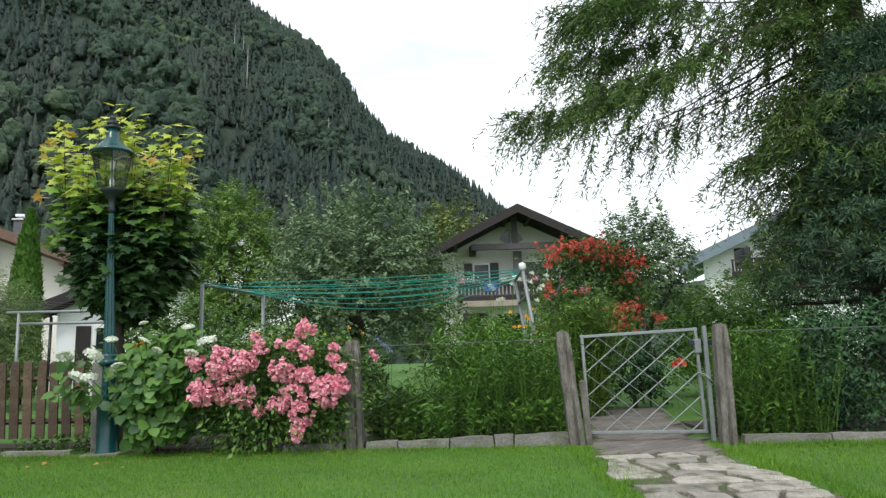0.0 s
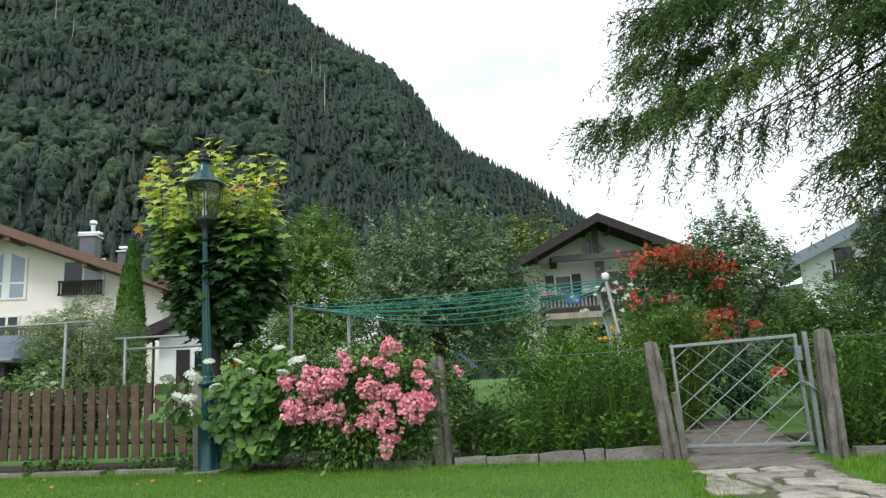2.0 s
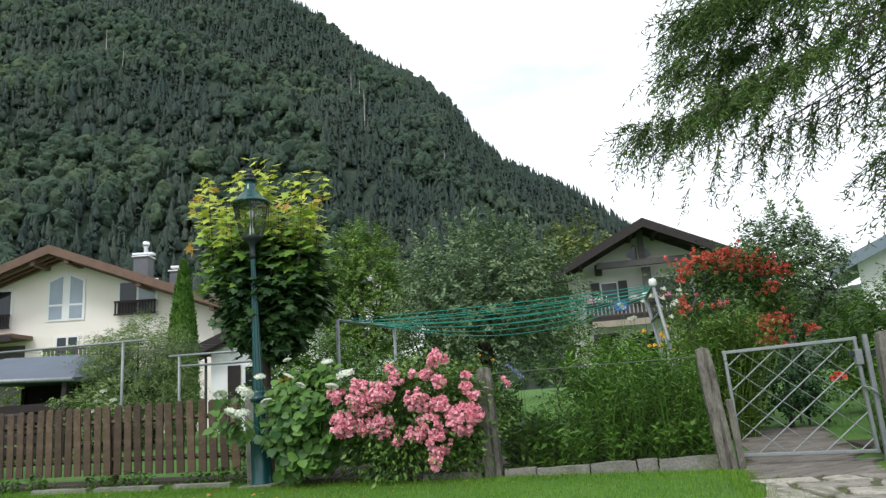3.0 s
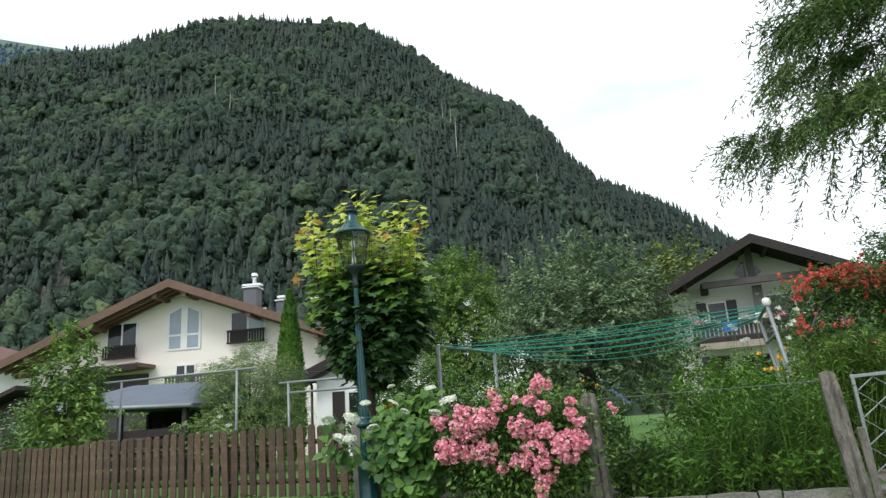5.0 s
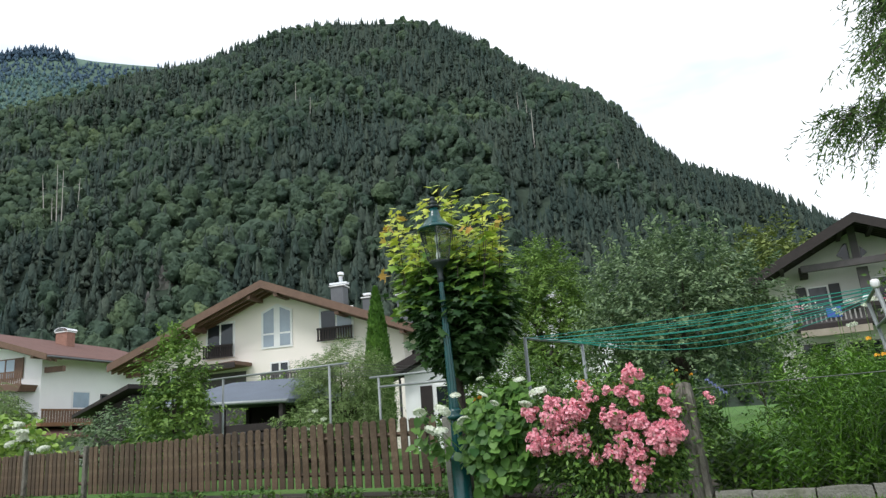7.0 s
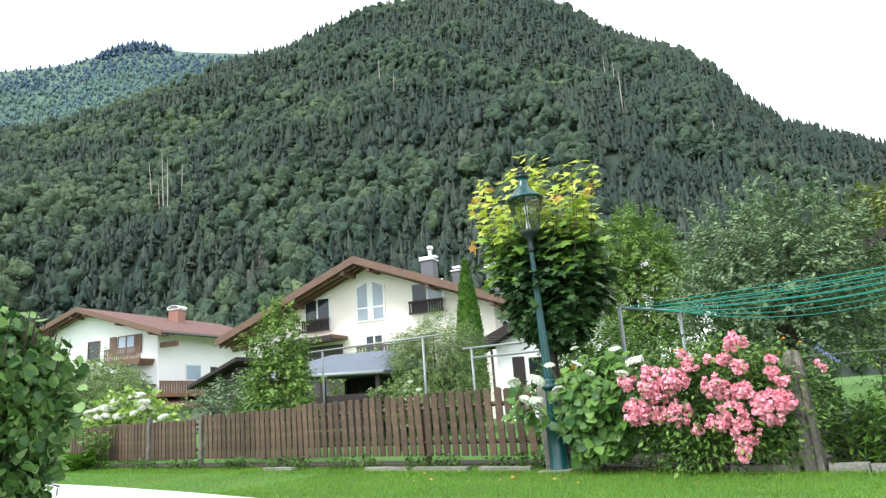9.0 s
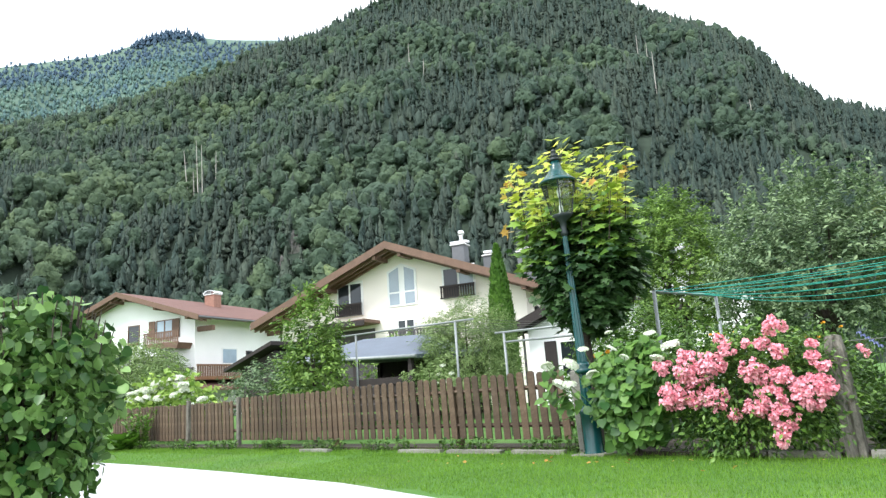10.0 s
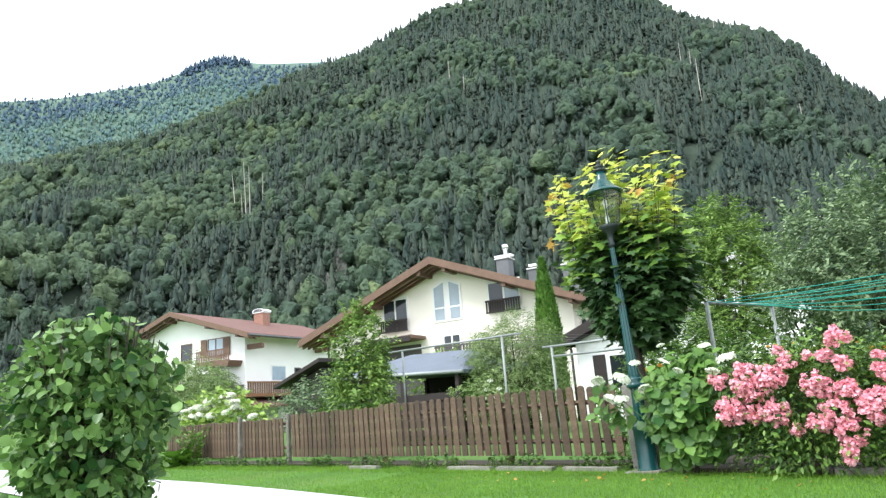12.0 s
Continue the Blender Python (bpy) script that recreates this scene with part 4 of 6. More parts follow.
# ---- the cream house ----
cream = gable_house("cream_house", -22, 23.5, 15, "cream-rendered gabled house with brown timber eaves and white windows", -7.3, 6.2, -0.2, 7.95, 0.388, 13, "cream", "darktile", "redwood", 1.3, 1.05)
gw = part("gable_window", prism(B(), [(-0.87, 4.93), (0.74, 4.93), (0.74, 6.70), (-0.06, 7.05), (-0.87, 6.70)], -0.05, 0.02), M["white"], cream, "white window with a peaked head")
for x0, x1, t0, t1 in ((-0.76, -0.22, 6.62, 6.86), (0.10, 0.63, 6.86, 6.62)):
    part("pane", prism(B(), [(x0, 5.66), (x1, 5.66), (x1, t1), (x0, t0)], -0.062, -0.03), M["panepale"], gw)
    part("pane", box(B(), x0, x1, -0.062, -0.03, 5.02, 5.57), M["panepale"], gw)
for x0, x1, z0, pale in ((-3.85, -2.3, 4.72, 0.42), (2.12, 3.82, 4.98, 0.55)):
    z1 = 6.62 if x0 < 0 else 6.68
    dr = part("balcony_door", box(B(), x0, x1, -0.05, 0.02, z0, z1 - 0.15), M["white"], cream, "white balcony door")
    xm = x0 + (x1 - x0) * 0.5
    part("pane", box(B(), x0 + 0.1, xm - 0.05, -0.062, -0.03, z0 + 0.08, z1 - 0.28), M["pane"], dr)
    part("pane", box(B(), xm + 0.05, x1 - 0.1, -0.062, -0.03, z0 + 0.08, z1 - 0.28), M["pane" if x0 < 0 else "panepale"], dr)
    railing(cream, x0 - 0.05, x1 + 0.02, -0.26, z0, z0 + 0.62, "darkwood", 0.12)
window(cream, -0.43, 0.55, 0, 2.75, 4.28, bars=(0.06,))
canopy = part("canopy", prism(B(), [(-4.6, 4.02), (-1.4, 4.2), (-1.4, 4.36), (-4.6, 4.2)], -1.5, 0), M["redwood"], cream, "small timber canopy")
part("fascia", box(B(), -4.6, -1.4, -1.56, -1.5, 4.05, 4.3), M["darkwood"], canopy)
part("alcove", box(B(), -4.4, -1.7, -0.03, 0.02, 0.2, 4.0), M["greywood"], cream)
bal = railing(cream, -0.3, 3.4, -1.2, 2.75, 3.65, "greywood", 0.16)
part("balcony_floor", box(B(), -0.3, 3.4, -1.2, 0, 2.55, 2.75), M["cream"], cream)
window(cream, -6.3, -5.2, 0, 2.9, 4.1, bars=(-5.75,))
chimney(cream, 1.5, 4.0, 6.8, 8.35, 0.70, 0.70, "sheet", "pipe")
chimney(cream, 2.75, 5.0, 6.4, 7.75, 0.5, 0.5, "sheet", "flat")
chimney(cream, 4.6, 6.5, 5.8, 7.95, 1.15, 0.9, "sheet", "flat")
chimney(cream, -6.6, 6.0, 5.0, 6.85, 0.8, 0.8, "plaster", "arched")
part("downpipe", tube(B(), (-7.38, -0.08, 0), (-7.38, -0.08, 4.6), 0.05, n=8), M["black"], cream)
part("wall_lamp", lathe(B(), [(0.03, 3.9), (0.11, 4.0), (0.11, 4.25), (0.03, 4.35)], 8, 6.3, 1.2), M["black"], cream)

annex = gable_house("white_annex", -14.0, 21, 15, "small white-rendered annexe with a dark door and roof", 0.45, 6.0, 3.2, 4.35, 0.42, 4.5, "plaster", "darktile", "darkwood", 0.5, 0.5)
ad = part("annex_door", box(B(), 1.05, 1.5, -0.05, 0.02, 0.1, 2.3), M["darkwood"], annex, "dark brown door")
window(annex, 1.6, 2.5, 0, 1.0, 2.3)
part("downpipe", tube(tube(B(), (-0.05, -0.35, 3.0), (0.30, -0.1, 2.6), 0.05, n=8), (0.30, -0.1, 2.6), (0.30, -0.1, 0), 0.05, n=8), M["black"], annex)

# ---- the red-roofed house ----
redh = gable_house("red_roofed_house", -42, 25, 15, "white house with a red-brown tiled roof and timber balconies", -14.0, -1.1, -7.5, 9.3, 0.31, 13, "plaster", "tile", "redwood", 1.2, 1.5)
window(redh, -4.75, -3.15, 0, 5.7, 7.0, "redwood", "panebluish", (-3.95,))
for x0 in (-5.45, -3.1):
    part("shutter", bevelled(box(B(), x0, x0 + 0.62, -0.10, -0.052, 5.7, 7.0), 0.015), M["redwood"], redh)
window(redh, -7.6, -6.4, 0, 5.5, 6.9, "redwood")
railing(redh, -4.6, -1.3, -1.3, 5.15, 6.0, "redwood", 0.16)
part("balcony_floor", prism(B(), [(-4.6, 4.95), (-1.5, 4.75), (-1.3, 5.15), (-4.6, 5.15)], -1.3, 0), M["redwood"], redh)
railing(redh, -8.5, -1.2, -1.6, 3.45, 4.3, "greywood", 0.2)
part("balcony_floor", box(B(), -8.5, -1.2, -1.6, 0, 3.25, 3.45), M["greywood"], redh)
part("terrace_floor", box(B(), -1.05, 0.7, -1.6, 5.0, 2.5, 2.72), M["wood"], redh)
terrace = part("terrace_rail", box(B(), 0.64, 0.72, -1.6, 5.0, 3.42, 3.52), M["wood"], redh)
slat_mesh = None
for k in range(30):
    sl_ = part("slat", slat_mesh or box(B(), 0.0, 0.03, -0.085, 0.085, 2.72, 3.42), M["redwood"], terrace, at=pose(0.66, -1.5 + 0.22 * k, 0))
    slat_mesh = sl_.data
part("porch_roof", prism(B(), [(-1.0, 2.5), (1.7, 1.75), (1.7, 1.88), (-1.0, 2.49 + 0.1)], -1.6, 5.0), M["tile"], redh)
chimney(redh, -5.6, 6.5, 7.6, 9.6, 1.0, 0.8, "brickred", "arched")
for y0, y1, z0, z1, f, p in ((2.6, 4.2, 3.65, 4.85, "white", "panebluish"), (5.2, 5.9, 3.6, 4.7, "greywood", "pane")):
    sw = part("side_window", box(B(), -1.12, -1.05, y0, y1, z0, z1), M[f], redh)
    part("pane", box(B(), -1.06, -1.03, y0 + 0.1, y1 - 0.1, z0 + 0.1, z1 - 0.1), M[p], sw)
part("wood_panel", box(B(), -1.12, -1.03, 6.2, 8.4, 3.2, 4.75), M["orangewood"], redh, "honey-coloured timber cladding")
bracket = part("purlin", box(B(), -1.1, 0.3, 0.2, 0.45, 5.9, 6.25), M["redwood"], redh)
part("purlin", bracket.data, M["redwood"], redh, at=pose(0, 7.5, 0))

# ---- the dark-timbered house ----
bh = gable_house("dark_gabled_house", 0, 41, 2, "greyish-white gabled house with dark brown timber roof and balcony", -1.78, 7.4, 2.78, 9.78, 0.49, 12, "greyplaster", "darktile", "darkwood", 2.6, 0.95, board=0.5)
part("tie_beam", box(B(), 0.0, 5.9, -1.7, -1.4, 7.25, 7.6), M["greywood"], bh)
part("king_post", box(B(), 2.5, 2.85, -1.1, -0.9, 7.55, 9.6), M["greywood"], bh)
part("post", box(B(), 2.55, 3.05, -1.1, -0.85, 4.8, 7.2), M["greywood"], bh)
part("beam_end", box(B(), -0.1, 0.3, -1.25, 0, 7.1, 7.6), M["darkwood"], bh)
part("attic_window", prism(B(), [(1.85, 8.15), (2.35, 7.75), (2.45, 7.75), (2.45, 8.75), (2.3, 8.75)], -0.05, 0.02), M["pane"], bh)
part("attic_window", prism(B(), [(2.95, 7.85), (3.3, 8.1), (3.0, 8.5)], -0.05, 0.02), M["pane"], bh)
window(bh, 0.12, 1.15, 0, 5.1, 6.65, bars=())
for x0 in (-0.45, 1.18):
    part("shutter", bevelled(box(B(), x0, x0 + 0.52, -0.10, -0.03, 5.15, 6.68), 0.02), M["black"], bh, "dark window shutter")
window(bh, 3.2, 5.3, 0, 4.9, 6.75, bars=(4.7,))
window(bh, 5.6, 6.5, 0, 5.0, 6.6, bars=())
part("balcony_floor", box(B(), -0.9, 7.2, -1.5, 0, 4.25, 4.5), M["darkwood"], bh)
railing(bh, -0.9, 7.2, -1.5, 4.5, 5.3, "greywood", 0.22)
part("awning", prism(B(), [(-0.6, 3.85), (2.6, 3.85), (2.6, 4.2), (-0.6, 4.2)], -1.9, -1.52), M["paleawning"], bh, "pale cloth awning")
window(bh, -0.6, 0.9, 0, 0.9, 3.6, "greywood", bars=(0.2,))
window(bh, 1.5, 3.0, 0, 0.3, 3.5, "greywood", bars=(2.2,))
part("laundry", rough(bevelled(box(B(), 0.75, 1.45, -1.64, -1.56, 4.72, 5.25), 0.02), 0.05, 3), M["bluecloth"], bh, "blue cloth hung over the balcony")
for fx in (-0.6, 0.1, 2.0, 2.9, 3.6, 4.6):
    bx_ = part("flower_box", box(B(), fx - 0.3, fx + 0.3, -1.85, -1.62, 5.05, 5.28), M["darkwood"], bh)
    V_, F_ = scatter(PETAL, rand.normal(size=(60, 3)) * (0.2, 0.06, 0.09) + (fx, -1.75, 5.40), turns(rand.normal(size=(60, 3))), 0.06 + 0.05 * rand.random(60))
    part("flower_mass", raw("flower_mass", V_, F_), M["petalwhite" if int(fx * 10) % 3 else "pink"], bx_, kind="stuff")

# ---- the house behind the conifers ----
rh = gable_house("blue_roofed_house", 21.3, 46, -20, "white house with a blue-grey roof and brown balcony", -5.2, 5.0, 0.4, 10.1, 0.42, 10, "plaster", "slate", "slate", 1.3, 1.6, board=0.75)
railing(rh, -3.4, 4.5, -1.3, 6.1, 7.0, "darkwood", 0.2)
part("balcony_floor", box(B(), -3.4, 4.5, -1.3, 0, 5.85, 6.1), M["darkwood"], rh)
window(rh, -3.2, -2.0, 0, 6.4, 8.0)
part("aerial", tube(tube(B(), (-0.5, 3, 10.5), (-0.5, 3, 12.2), 0.03), (-1.1, 3, 12.0), (0.1, 3, 12.0), 0.025), M["wire"], rh)

# a farther white house glimpsed between the trees
fh = gable_house("farther_house", -15.6, 38, 8, "pale house with dark roof half hidden by trees", -3.5, 6.0, 1.2, 7.6, 0.40, 8, "plaster", "darktile", "darkwood", 0.8, 0.8)
chimney(fh, 1.8, 2.5, 7.0, 8.4, 0.7, 0.7, "plaster", "flat")
window(fh, 0.2, 1.4, 0, 3.6, 4.9)

# ---- carport, and the dark underside of its left gable ----
cp = thing("carport", -14.3, 14.2, 0, 6, "open timber carport with a blue-grey felt roof", "carport")
bm = B()
fr, rd = [(-2.6, -1.5, 1.98), (2.2, -1.5, 1.80), (2.0, 3.2, 1.9), (-2.6, 3.2, 2.0)], [(-1.7, 1.0, 2.62), (0.7, 1.0, 2.55)]
v = [bm.verts.new(p) for p in fr + rd]
w = [bm.verts.new((p[0], p[1], p[2] - 0.1)) for p in fr]
for f in ((0, 1, 5, 4), (1, 2, 5), (2, 3, 4, 5), (3, 0, 4)):
    bm.faces.new([v[i] for i in f])
for i in range(4):
    bm.faces.new((w[i], w[(i + 1) % 4], v[(i + 1) % 4], v[i]))
bm.faces.new(w[::-1])
part("roof", bm, M["felt"], cp)
part("gutter", tube(B(), (-2.6, -1.56, 1.93), (2.25, -1.56, 1.75), 0.05, n=8), M["galv"], cp)
part("back_wall", box(B(), -2.4, 2.0, 2.6, 2.7, 0, 2.0), M["darkwood"], cp)
pst = None
for x, y in ((-2.3, -1.4), (0, -1.4), (1.95, -1.4), (1.95, 2.5), (-2.3, 2.5)):
    p = part("post", pst or box(B(), -0.06, 0.06, -0.06, 0.06, 0, 1.82), M["darkwood"], cp, at=pose(x, y, 0))
    pst = p.data
for k in range(5):
    part("board", box(B(), -2.3, 1.9, -1.36, -1.33, 0.1 + 0.24 * k, 0.29 + 0.24 * k), M["darkwood"], cp)
# added dark block in place of the carport gable's shaded underside
shed = thing("garden_shed", -18.6, 13.0, 0, 6, "dark sloping block standing in for the carport's shaded left gable", "shed")
part("wall", prism(B(), [(-0.3, 0), (1.2, 0), (1.2, 2.35), (-0.3, 1.88)], -0.8, 2.2), M["darkwood"], shed)
part("roof", prism(B(), [(-0.7, 1.92), (-0.7, 1.82), (1.5, 2.5), (1.5, 2.62)][::-1][::-1], -1.2, 2.5), M["darkwood"], shed)

# ---- the street lamp ----
lamp = thing("street_lamp", -3.63, 6.56, 0, 0, "old-style street lamp in dark green enamel with glass lantern", "street lamp")
lamp.matrix_world = pose(-3.59, 6.56, -0.08, 0, -2.0, 0)
part("footing", bevelled(box(B(), -0.22, 0.20, -0.17, 0.17, 0.0, 0.095), 0.01), M["kerb"], lamp, "worn concrete footing")
part("base", lathe(B(), [(0.125, -0.02), (0.125, 0.10), (0.11, 0.12), (0.108, 0.52), (0.118, 0.55), (0.085, 0.60)], 12), M["lampgreen"], lamp)
bm = B()
n = 24
prof = [(0.075, 0.58), (0.062, 1.0), (0.044, 1.9), (0.028, 2.72)]
rings = [[bm.verts.new((r * (1 if i % 2 else 0.88) * math.cos(2 * math.pi * i / n), r * (1 if i % 2 else 0.88) * math.sin(2 * math.pi * i / n), z)) for i in range(n)] for r, z in prof]
for a, b in zip(rings, rings[1:]):
    for i in range(n):
        bm.faces.new((a[i], a[(i + 1) % n], b[(i + 1) % n], b[i]))
part("shaft", bm, M["lampgreen"], lamp, "fluted green shaft")
part("collar", lathe(B(), [(0.075, 0.98), (0.10, 1.0), (0.10, 1.03), (0.075, 1.05), (0.092, 1.08), (0.07, 1.11)], 14), M["lampgreen"], lamp)
part("cradle", lathe(B(), [(0.034, 2.640), (0.048, 2.680), (0.036, 2.720), (0.042, 2.820), (0.10, 2.865), (0.128, 2.900), (0.12, 2.912)], 14), M["lampblack"], lamp)
bm = B()
for k in range(4):
    a = math.pi / 2 * k + 0.5
    tube(bm, (0.125 * math.cos(a), 0.125 * math.sin(a), 2.905), (0.205 * math.cos(a), 0.205 * math.sin(a), 3.335), 0.008, n=5)
lathe(bm, [(0.205, 3.325), (0.215, 3.33), (0.215, 3.345), (0.205, 3.35)], 12)
lan = part("lantern_frame", bm, M["lampblack"], lamp)
for k in range(8):
    a, b = math.pi / 4 * k + 0.5, math.pi / 4 * (k + 1) + 0.5
    bm = B()
    bm.faces.new([bm.verts.new((r * math.cos(t), r * math.sin(t), z)) for r, t, z in ((0.122, a, 2.91), (0.122, b, 2.91), (0.20, b, 3.33), (0.20, a, 3.33))])
    part("pane", bm, M["glass"], lan).visible_shadow = False
part("lamp_holder", lathe(B(), [(0.03, 2.910), (0.025, 3.020), (0.014, 3.040), (0.012, 3.140)], 10), M["bulb"], lamp, "white lamp holder")
part("bulb", lathe(B(), [(0.010, 3.120), (0.018, 3.150), (0.026, 3.190), (0.024, 3.230), (0.010, 3.260)], 12), M["bulb"], lamp, "frosted bulb")
part("hood", lathe(B(), [(0.222, 3.310), (0.242, 3.317), (0.238, 3.332), (0.20, 3.362), (0.155, 3.406), (0.115, 3.451), (0.088, 3.484), (0.078, 3.514), (0.070, 3.602), (0.05, 3.610)], 20), M["lampgreen"], lamp, "domed green hood")
part("finial", lathe(B(), [(0.078, 3.602), (0.095, 3.613), (0.095, 3.624), (0.058, 3.639), (0.050, 3.658), (0.066, 3.669), (0.062, 3.684), (0.030, 3.699), (0.026, 3.717), (0.038, 3.732), (0.034, 3.750), (0.010, 3.769)], 14), M["lampblack"], lamp)

stub = part("concrete_stub", rough(bevelled(box(B(), -0.08, 0.08, -0.06, 0.06, -0.02, 0.95), 0.02), 0.01), M["kerb"], label="grey concrete stub post behind the lamp", category="post")
stub.matrix_world = pose(-3.78, 6.74, 0, 0, -2, 0)


# ---- wire fence: posts, kerbs, mesh ----
def fence_post(x, y, h, lean_x, lean_y, w, label):
    bm = box(B(), -w / 2, w / 2, -w / 2, w / 2, -0.1, h)
    bmesh.ops.subdivide_edges(bm, edges=bm.edges[:], cuts=6, use_grid_fill=True)
    for v in bm.verts:
        if v.co.z > h * 0.93:
            v.co.x *= 0.8
            v.co.y *= 0.8
            v.co.z -= 0.35 * abs(v.co.x)
        elif v.co.y < -w * 0.45 and abs(v.co.x - w / 14) < w / 20:
            v.co.y += 0.022 + 0.01 * math.sin(9 * v.co.z)
    rough(bm, 0.008, 9.0)
    ob = part("fence_post", bm, M["post"], label=label, category="post")
    ob.matrix_world = pose(x, y, 0, lean_y, lean_x, 0)
    return ob


fence_post(-0.98, 6.55, 1.10, -2.0, 0, 0.155, "weathered grey fence post beside pink roses")
fence_post(1.235, 6.42, 1.12, -4.6, 0, 0.14, "leaning weathered grey gatepost with flaking surface")
fence_post(2.62, 6.20, 1.13, 1.0, 0, 0.130, "stout weathered grey gatepost with rounded top")
brace = part("gate_brace", rough(bevelled(box(B(), -0.03, 0.03, -0.03, 0.03, -0.05, 0.62), 0.008), 0.006), M["post"], label="short grey stake beside the leaning gatepost", category="post")
brace.matrix_world = pose(1.345, 6.36, 0, 0, -3, 0)


def kerb(x0, x1, y, z1, sag=0.0):
    bm = box(B(), x0 + 0.008, x1 - 0.008, y - 0.05, y + 0.05, -0.06, z1)
    bmesh.ops.subdivide_edges(bm, edges=bm.edges[:], cuts=3, use_grid_fill=True)
    for v in bm.verts:
        v.co.z += sag * (v.co.x - x0)
    ob = part("kerb_stone", rough(bm, 0.012, 6.0), M["kerb"], label="low weathered concrete kerb under the wire fence", category="kerb")
    tagged(ob, group="kerb stones along the fence")


for x0, x1, y, z1, sag in ((-2.75, -2.15, 6.62, 0.035, 0), (-2.15, -1.75, 6.6, 0.045, 0), (-1.72, -1.1, 6.5, 0.055, 0), (-0.88, -0.55, 6.55, 0.055, 0.03), (-0.55, -0.02, 6.52, 0.06, 0.03), (-0.02, 0.42, 6.5, 0.08, 0.03),
                           (0.42, 0.62, 6.5, 0.105, 0.02), (0.62, 1.16, 6.46, 0.10, 0.04), (2.78, 3.6, 6.28, 0.075, -0.01), (3.6, 4.2, 6.28, 0.07, -0.01), (4.2, 5.2, 6.3, 0.06, 0), (5.2, 6.4, 6.3, 0.06, 0)):
    kerb(x0, x1, y, z1, sag)
for x0, x1 in ((-8.9, -8.2), (-6.7, -5.9), (-5.8, -4.9), (-4.75, -4.0)):
    kerb(x0, x1, 6.62, 0.035)


def wire_mesh(x0, x1, y0, y1, z0, z1, label, step=0.10):
    """Chain-link between two posts, with a straining wire on top."""
    bm = B()
    L, H = x1 - x0, z1 - z0
    k = int(L / step)
    for i in range(-int(H / step), k):
        for sgn in (1, -1):
            a, b = i * step, i * step + H
            za, zb = (0, H) if sgn > 0 else (H, 0)
            lo, hi = max(a, 0), min(b, L)
            if hi <= lo:
                continue
            pa, pb = za + (zb - za) * (lo - a) / H, za + (zb - za) * (hi - a) / H
            tube(bm, (x0 + lo, y0 + (y1 - y0) * lo / L, z0 + pa), (x0 + hi, y0 + (y1 - y0) * hi / L + 0.003 * sgn, z0 + pb), 0.0006, n=3, caps=False)
    ob = thing("wire_fence", 0, 0, 0, 0, label, "fence")
    part("mesh", bm, M["wire"], ob)
    part("straining_wire", tube(B(), (x0, y0, z1), (x1, y1, z1 + 0.01), 0.005, n=6), M["wire"], ob)


wire_mesh(-3.5, -1.05, 6.62, 6.55, 0.08, 0.98, "chain-link wire fence behind the pink roses")
wire_mesh(-0.90, 1.16, 6.55, 6.42, 0.08, 1.02, "chain-link wire fence between weathered posts")
wire_mesh(2.75, 6.4, 6.2, 6.3, 0.08, 1.05, "chain-link wire fence in front of the yew hedge")

# ---- the gate ----
gate = thing("garden_gate", 1.375, 6.50, 0, -1, "galvanised steel garden gate with a diamond lattice, shut", "gate")
W, Z0, ZL, ZR = 1.135, 0.10, 1.05, 1.09
for nm, a, b, r in (("stile", (0, 0, Z0), (-0.02, 0, ZL), 0.019), ("stile", (W, 0, Z0 - 0.01), (W - 0.02, 0, ZR), 0.019), ("top_rail", (-0.02, 0, ZL), (W - 0.02, 0, ZR), 0.019), ("bottom_rail", (0, 0, Z0), (W, 0, Z0 - 0.01), 0.019)):
    d = Vector(b) - Vector(a)
    bar = box(B(), -r, r, -r * 0.8, r * 0.8, -r, d.length + r)
    part(nm, bevelled(bar, 0.004), M["galv"], gate, at=Matrix.Translation(a) @ d.to_track_quat("Z", "Y").to_matrix().to_4x4())
pitch = 0.235
for sgn in (1, -1):
    for i in range(-5, 10):
        c = (i + 0.5) * pitch
        slope_ = 0.82
        pts = []
        for x in (0.0, W):
            z = Z0 + (c + sgn * x * slope_ if sgn > 0 else c + (W - x) * slope_)
            pts.append((x, z))
        (xa, za), (xb, zb) = pts
        zt = 1.05
        ta, tb = 0.0, 1.0
        for lim, low in ((Z0, True), (zt, False)):
            if abs(zb - za) > 1e-6:
                tl = (lim - za) / (zb - za)
                inc = zb > za
                if low == inc:
                    ta = max(ta, tl)
                else:
                    tb = min(tb, tl)
        if tb - ta > 0.03:
            A = (xa + (xb - xa) * ta, 0.005 * sgn, za + (zb - za) * ta)
            Bp = (xa + (xb - xa) * tb, 0.005 * sgn, za + (zb - za) * tb)
            part("lattice_bar", tube(B(), A, Bp, 0.0062 if sgn > 0 else 0.0034, n=6), M["galv"], gate)
part("latch_plate", bevelled(box(B(), W - 0.10, W + 0.16, -0.03, -0.015, 0.93, 0.98), 0.004), M["lampblack"], gate, "dark latch plate")
part("latch_box", bevelled(box(B(), W - 0.045, W + 0.02, -0.035, 0.03, 0.85, 0.99), 0.006), M["galv"], gate)
part("handle", tube(tube(B(), (W - 0.03, -0.03, 0.66), (W + 0.02, -0.07, 0.64), 0.009), (W + 0.02, -0.07, 0.64), (W + 0.11, -0.07, 0.55), 0.009), M["galv"], gate, "bent steel handle")
hang = part("gate_stop_post", bevelled(box(B(), -0.02, 0.02, -0.02, 0.02, 0, 1.12), 0.004), M["galv"], label="galvanised steel gate post by the latch", category="post")
hang.matrix_world = pose(2.57, 6.45, 0)

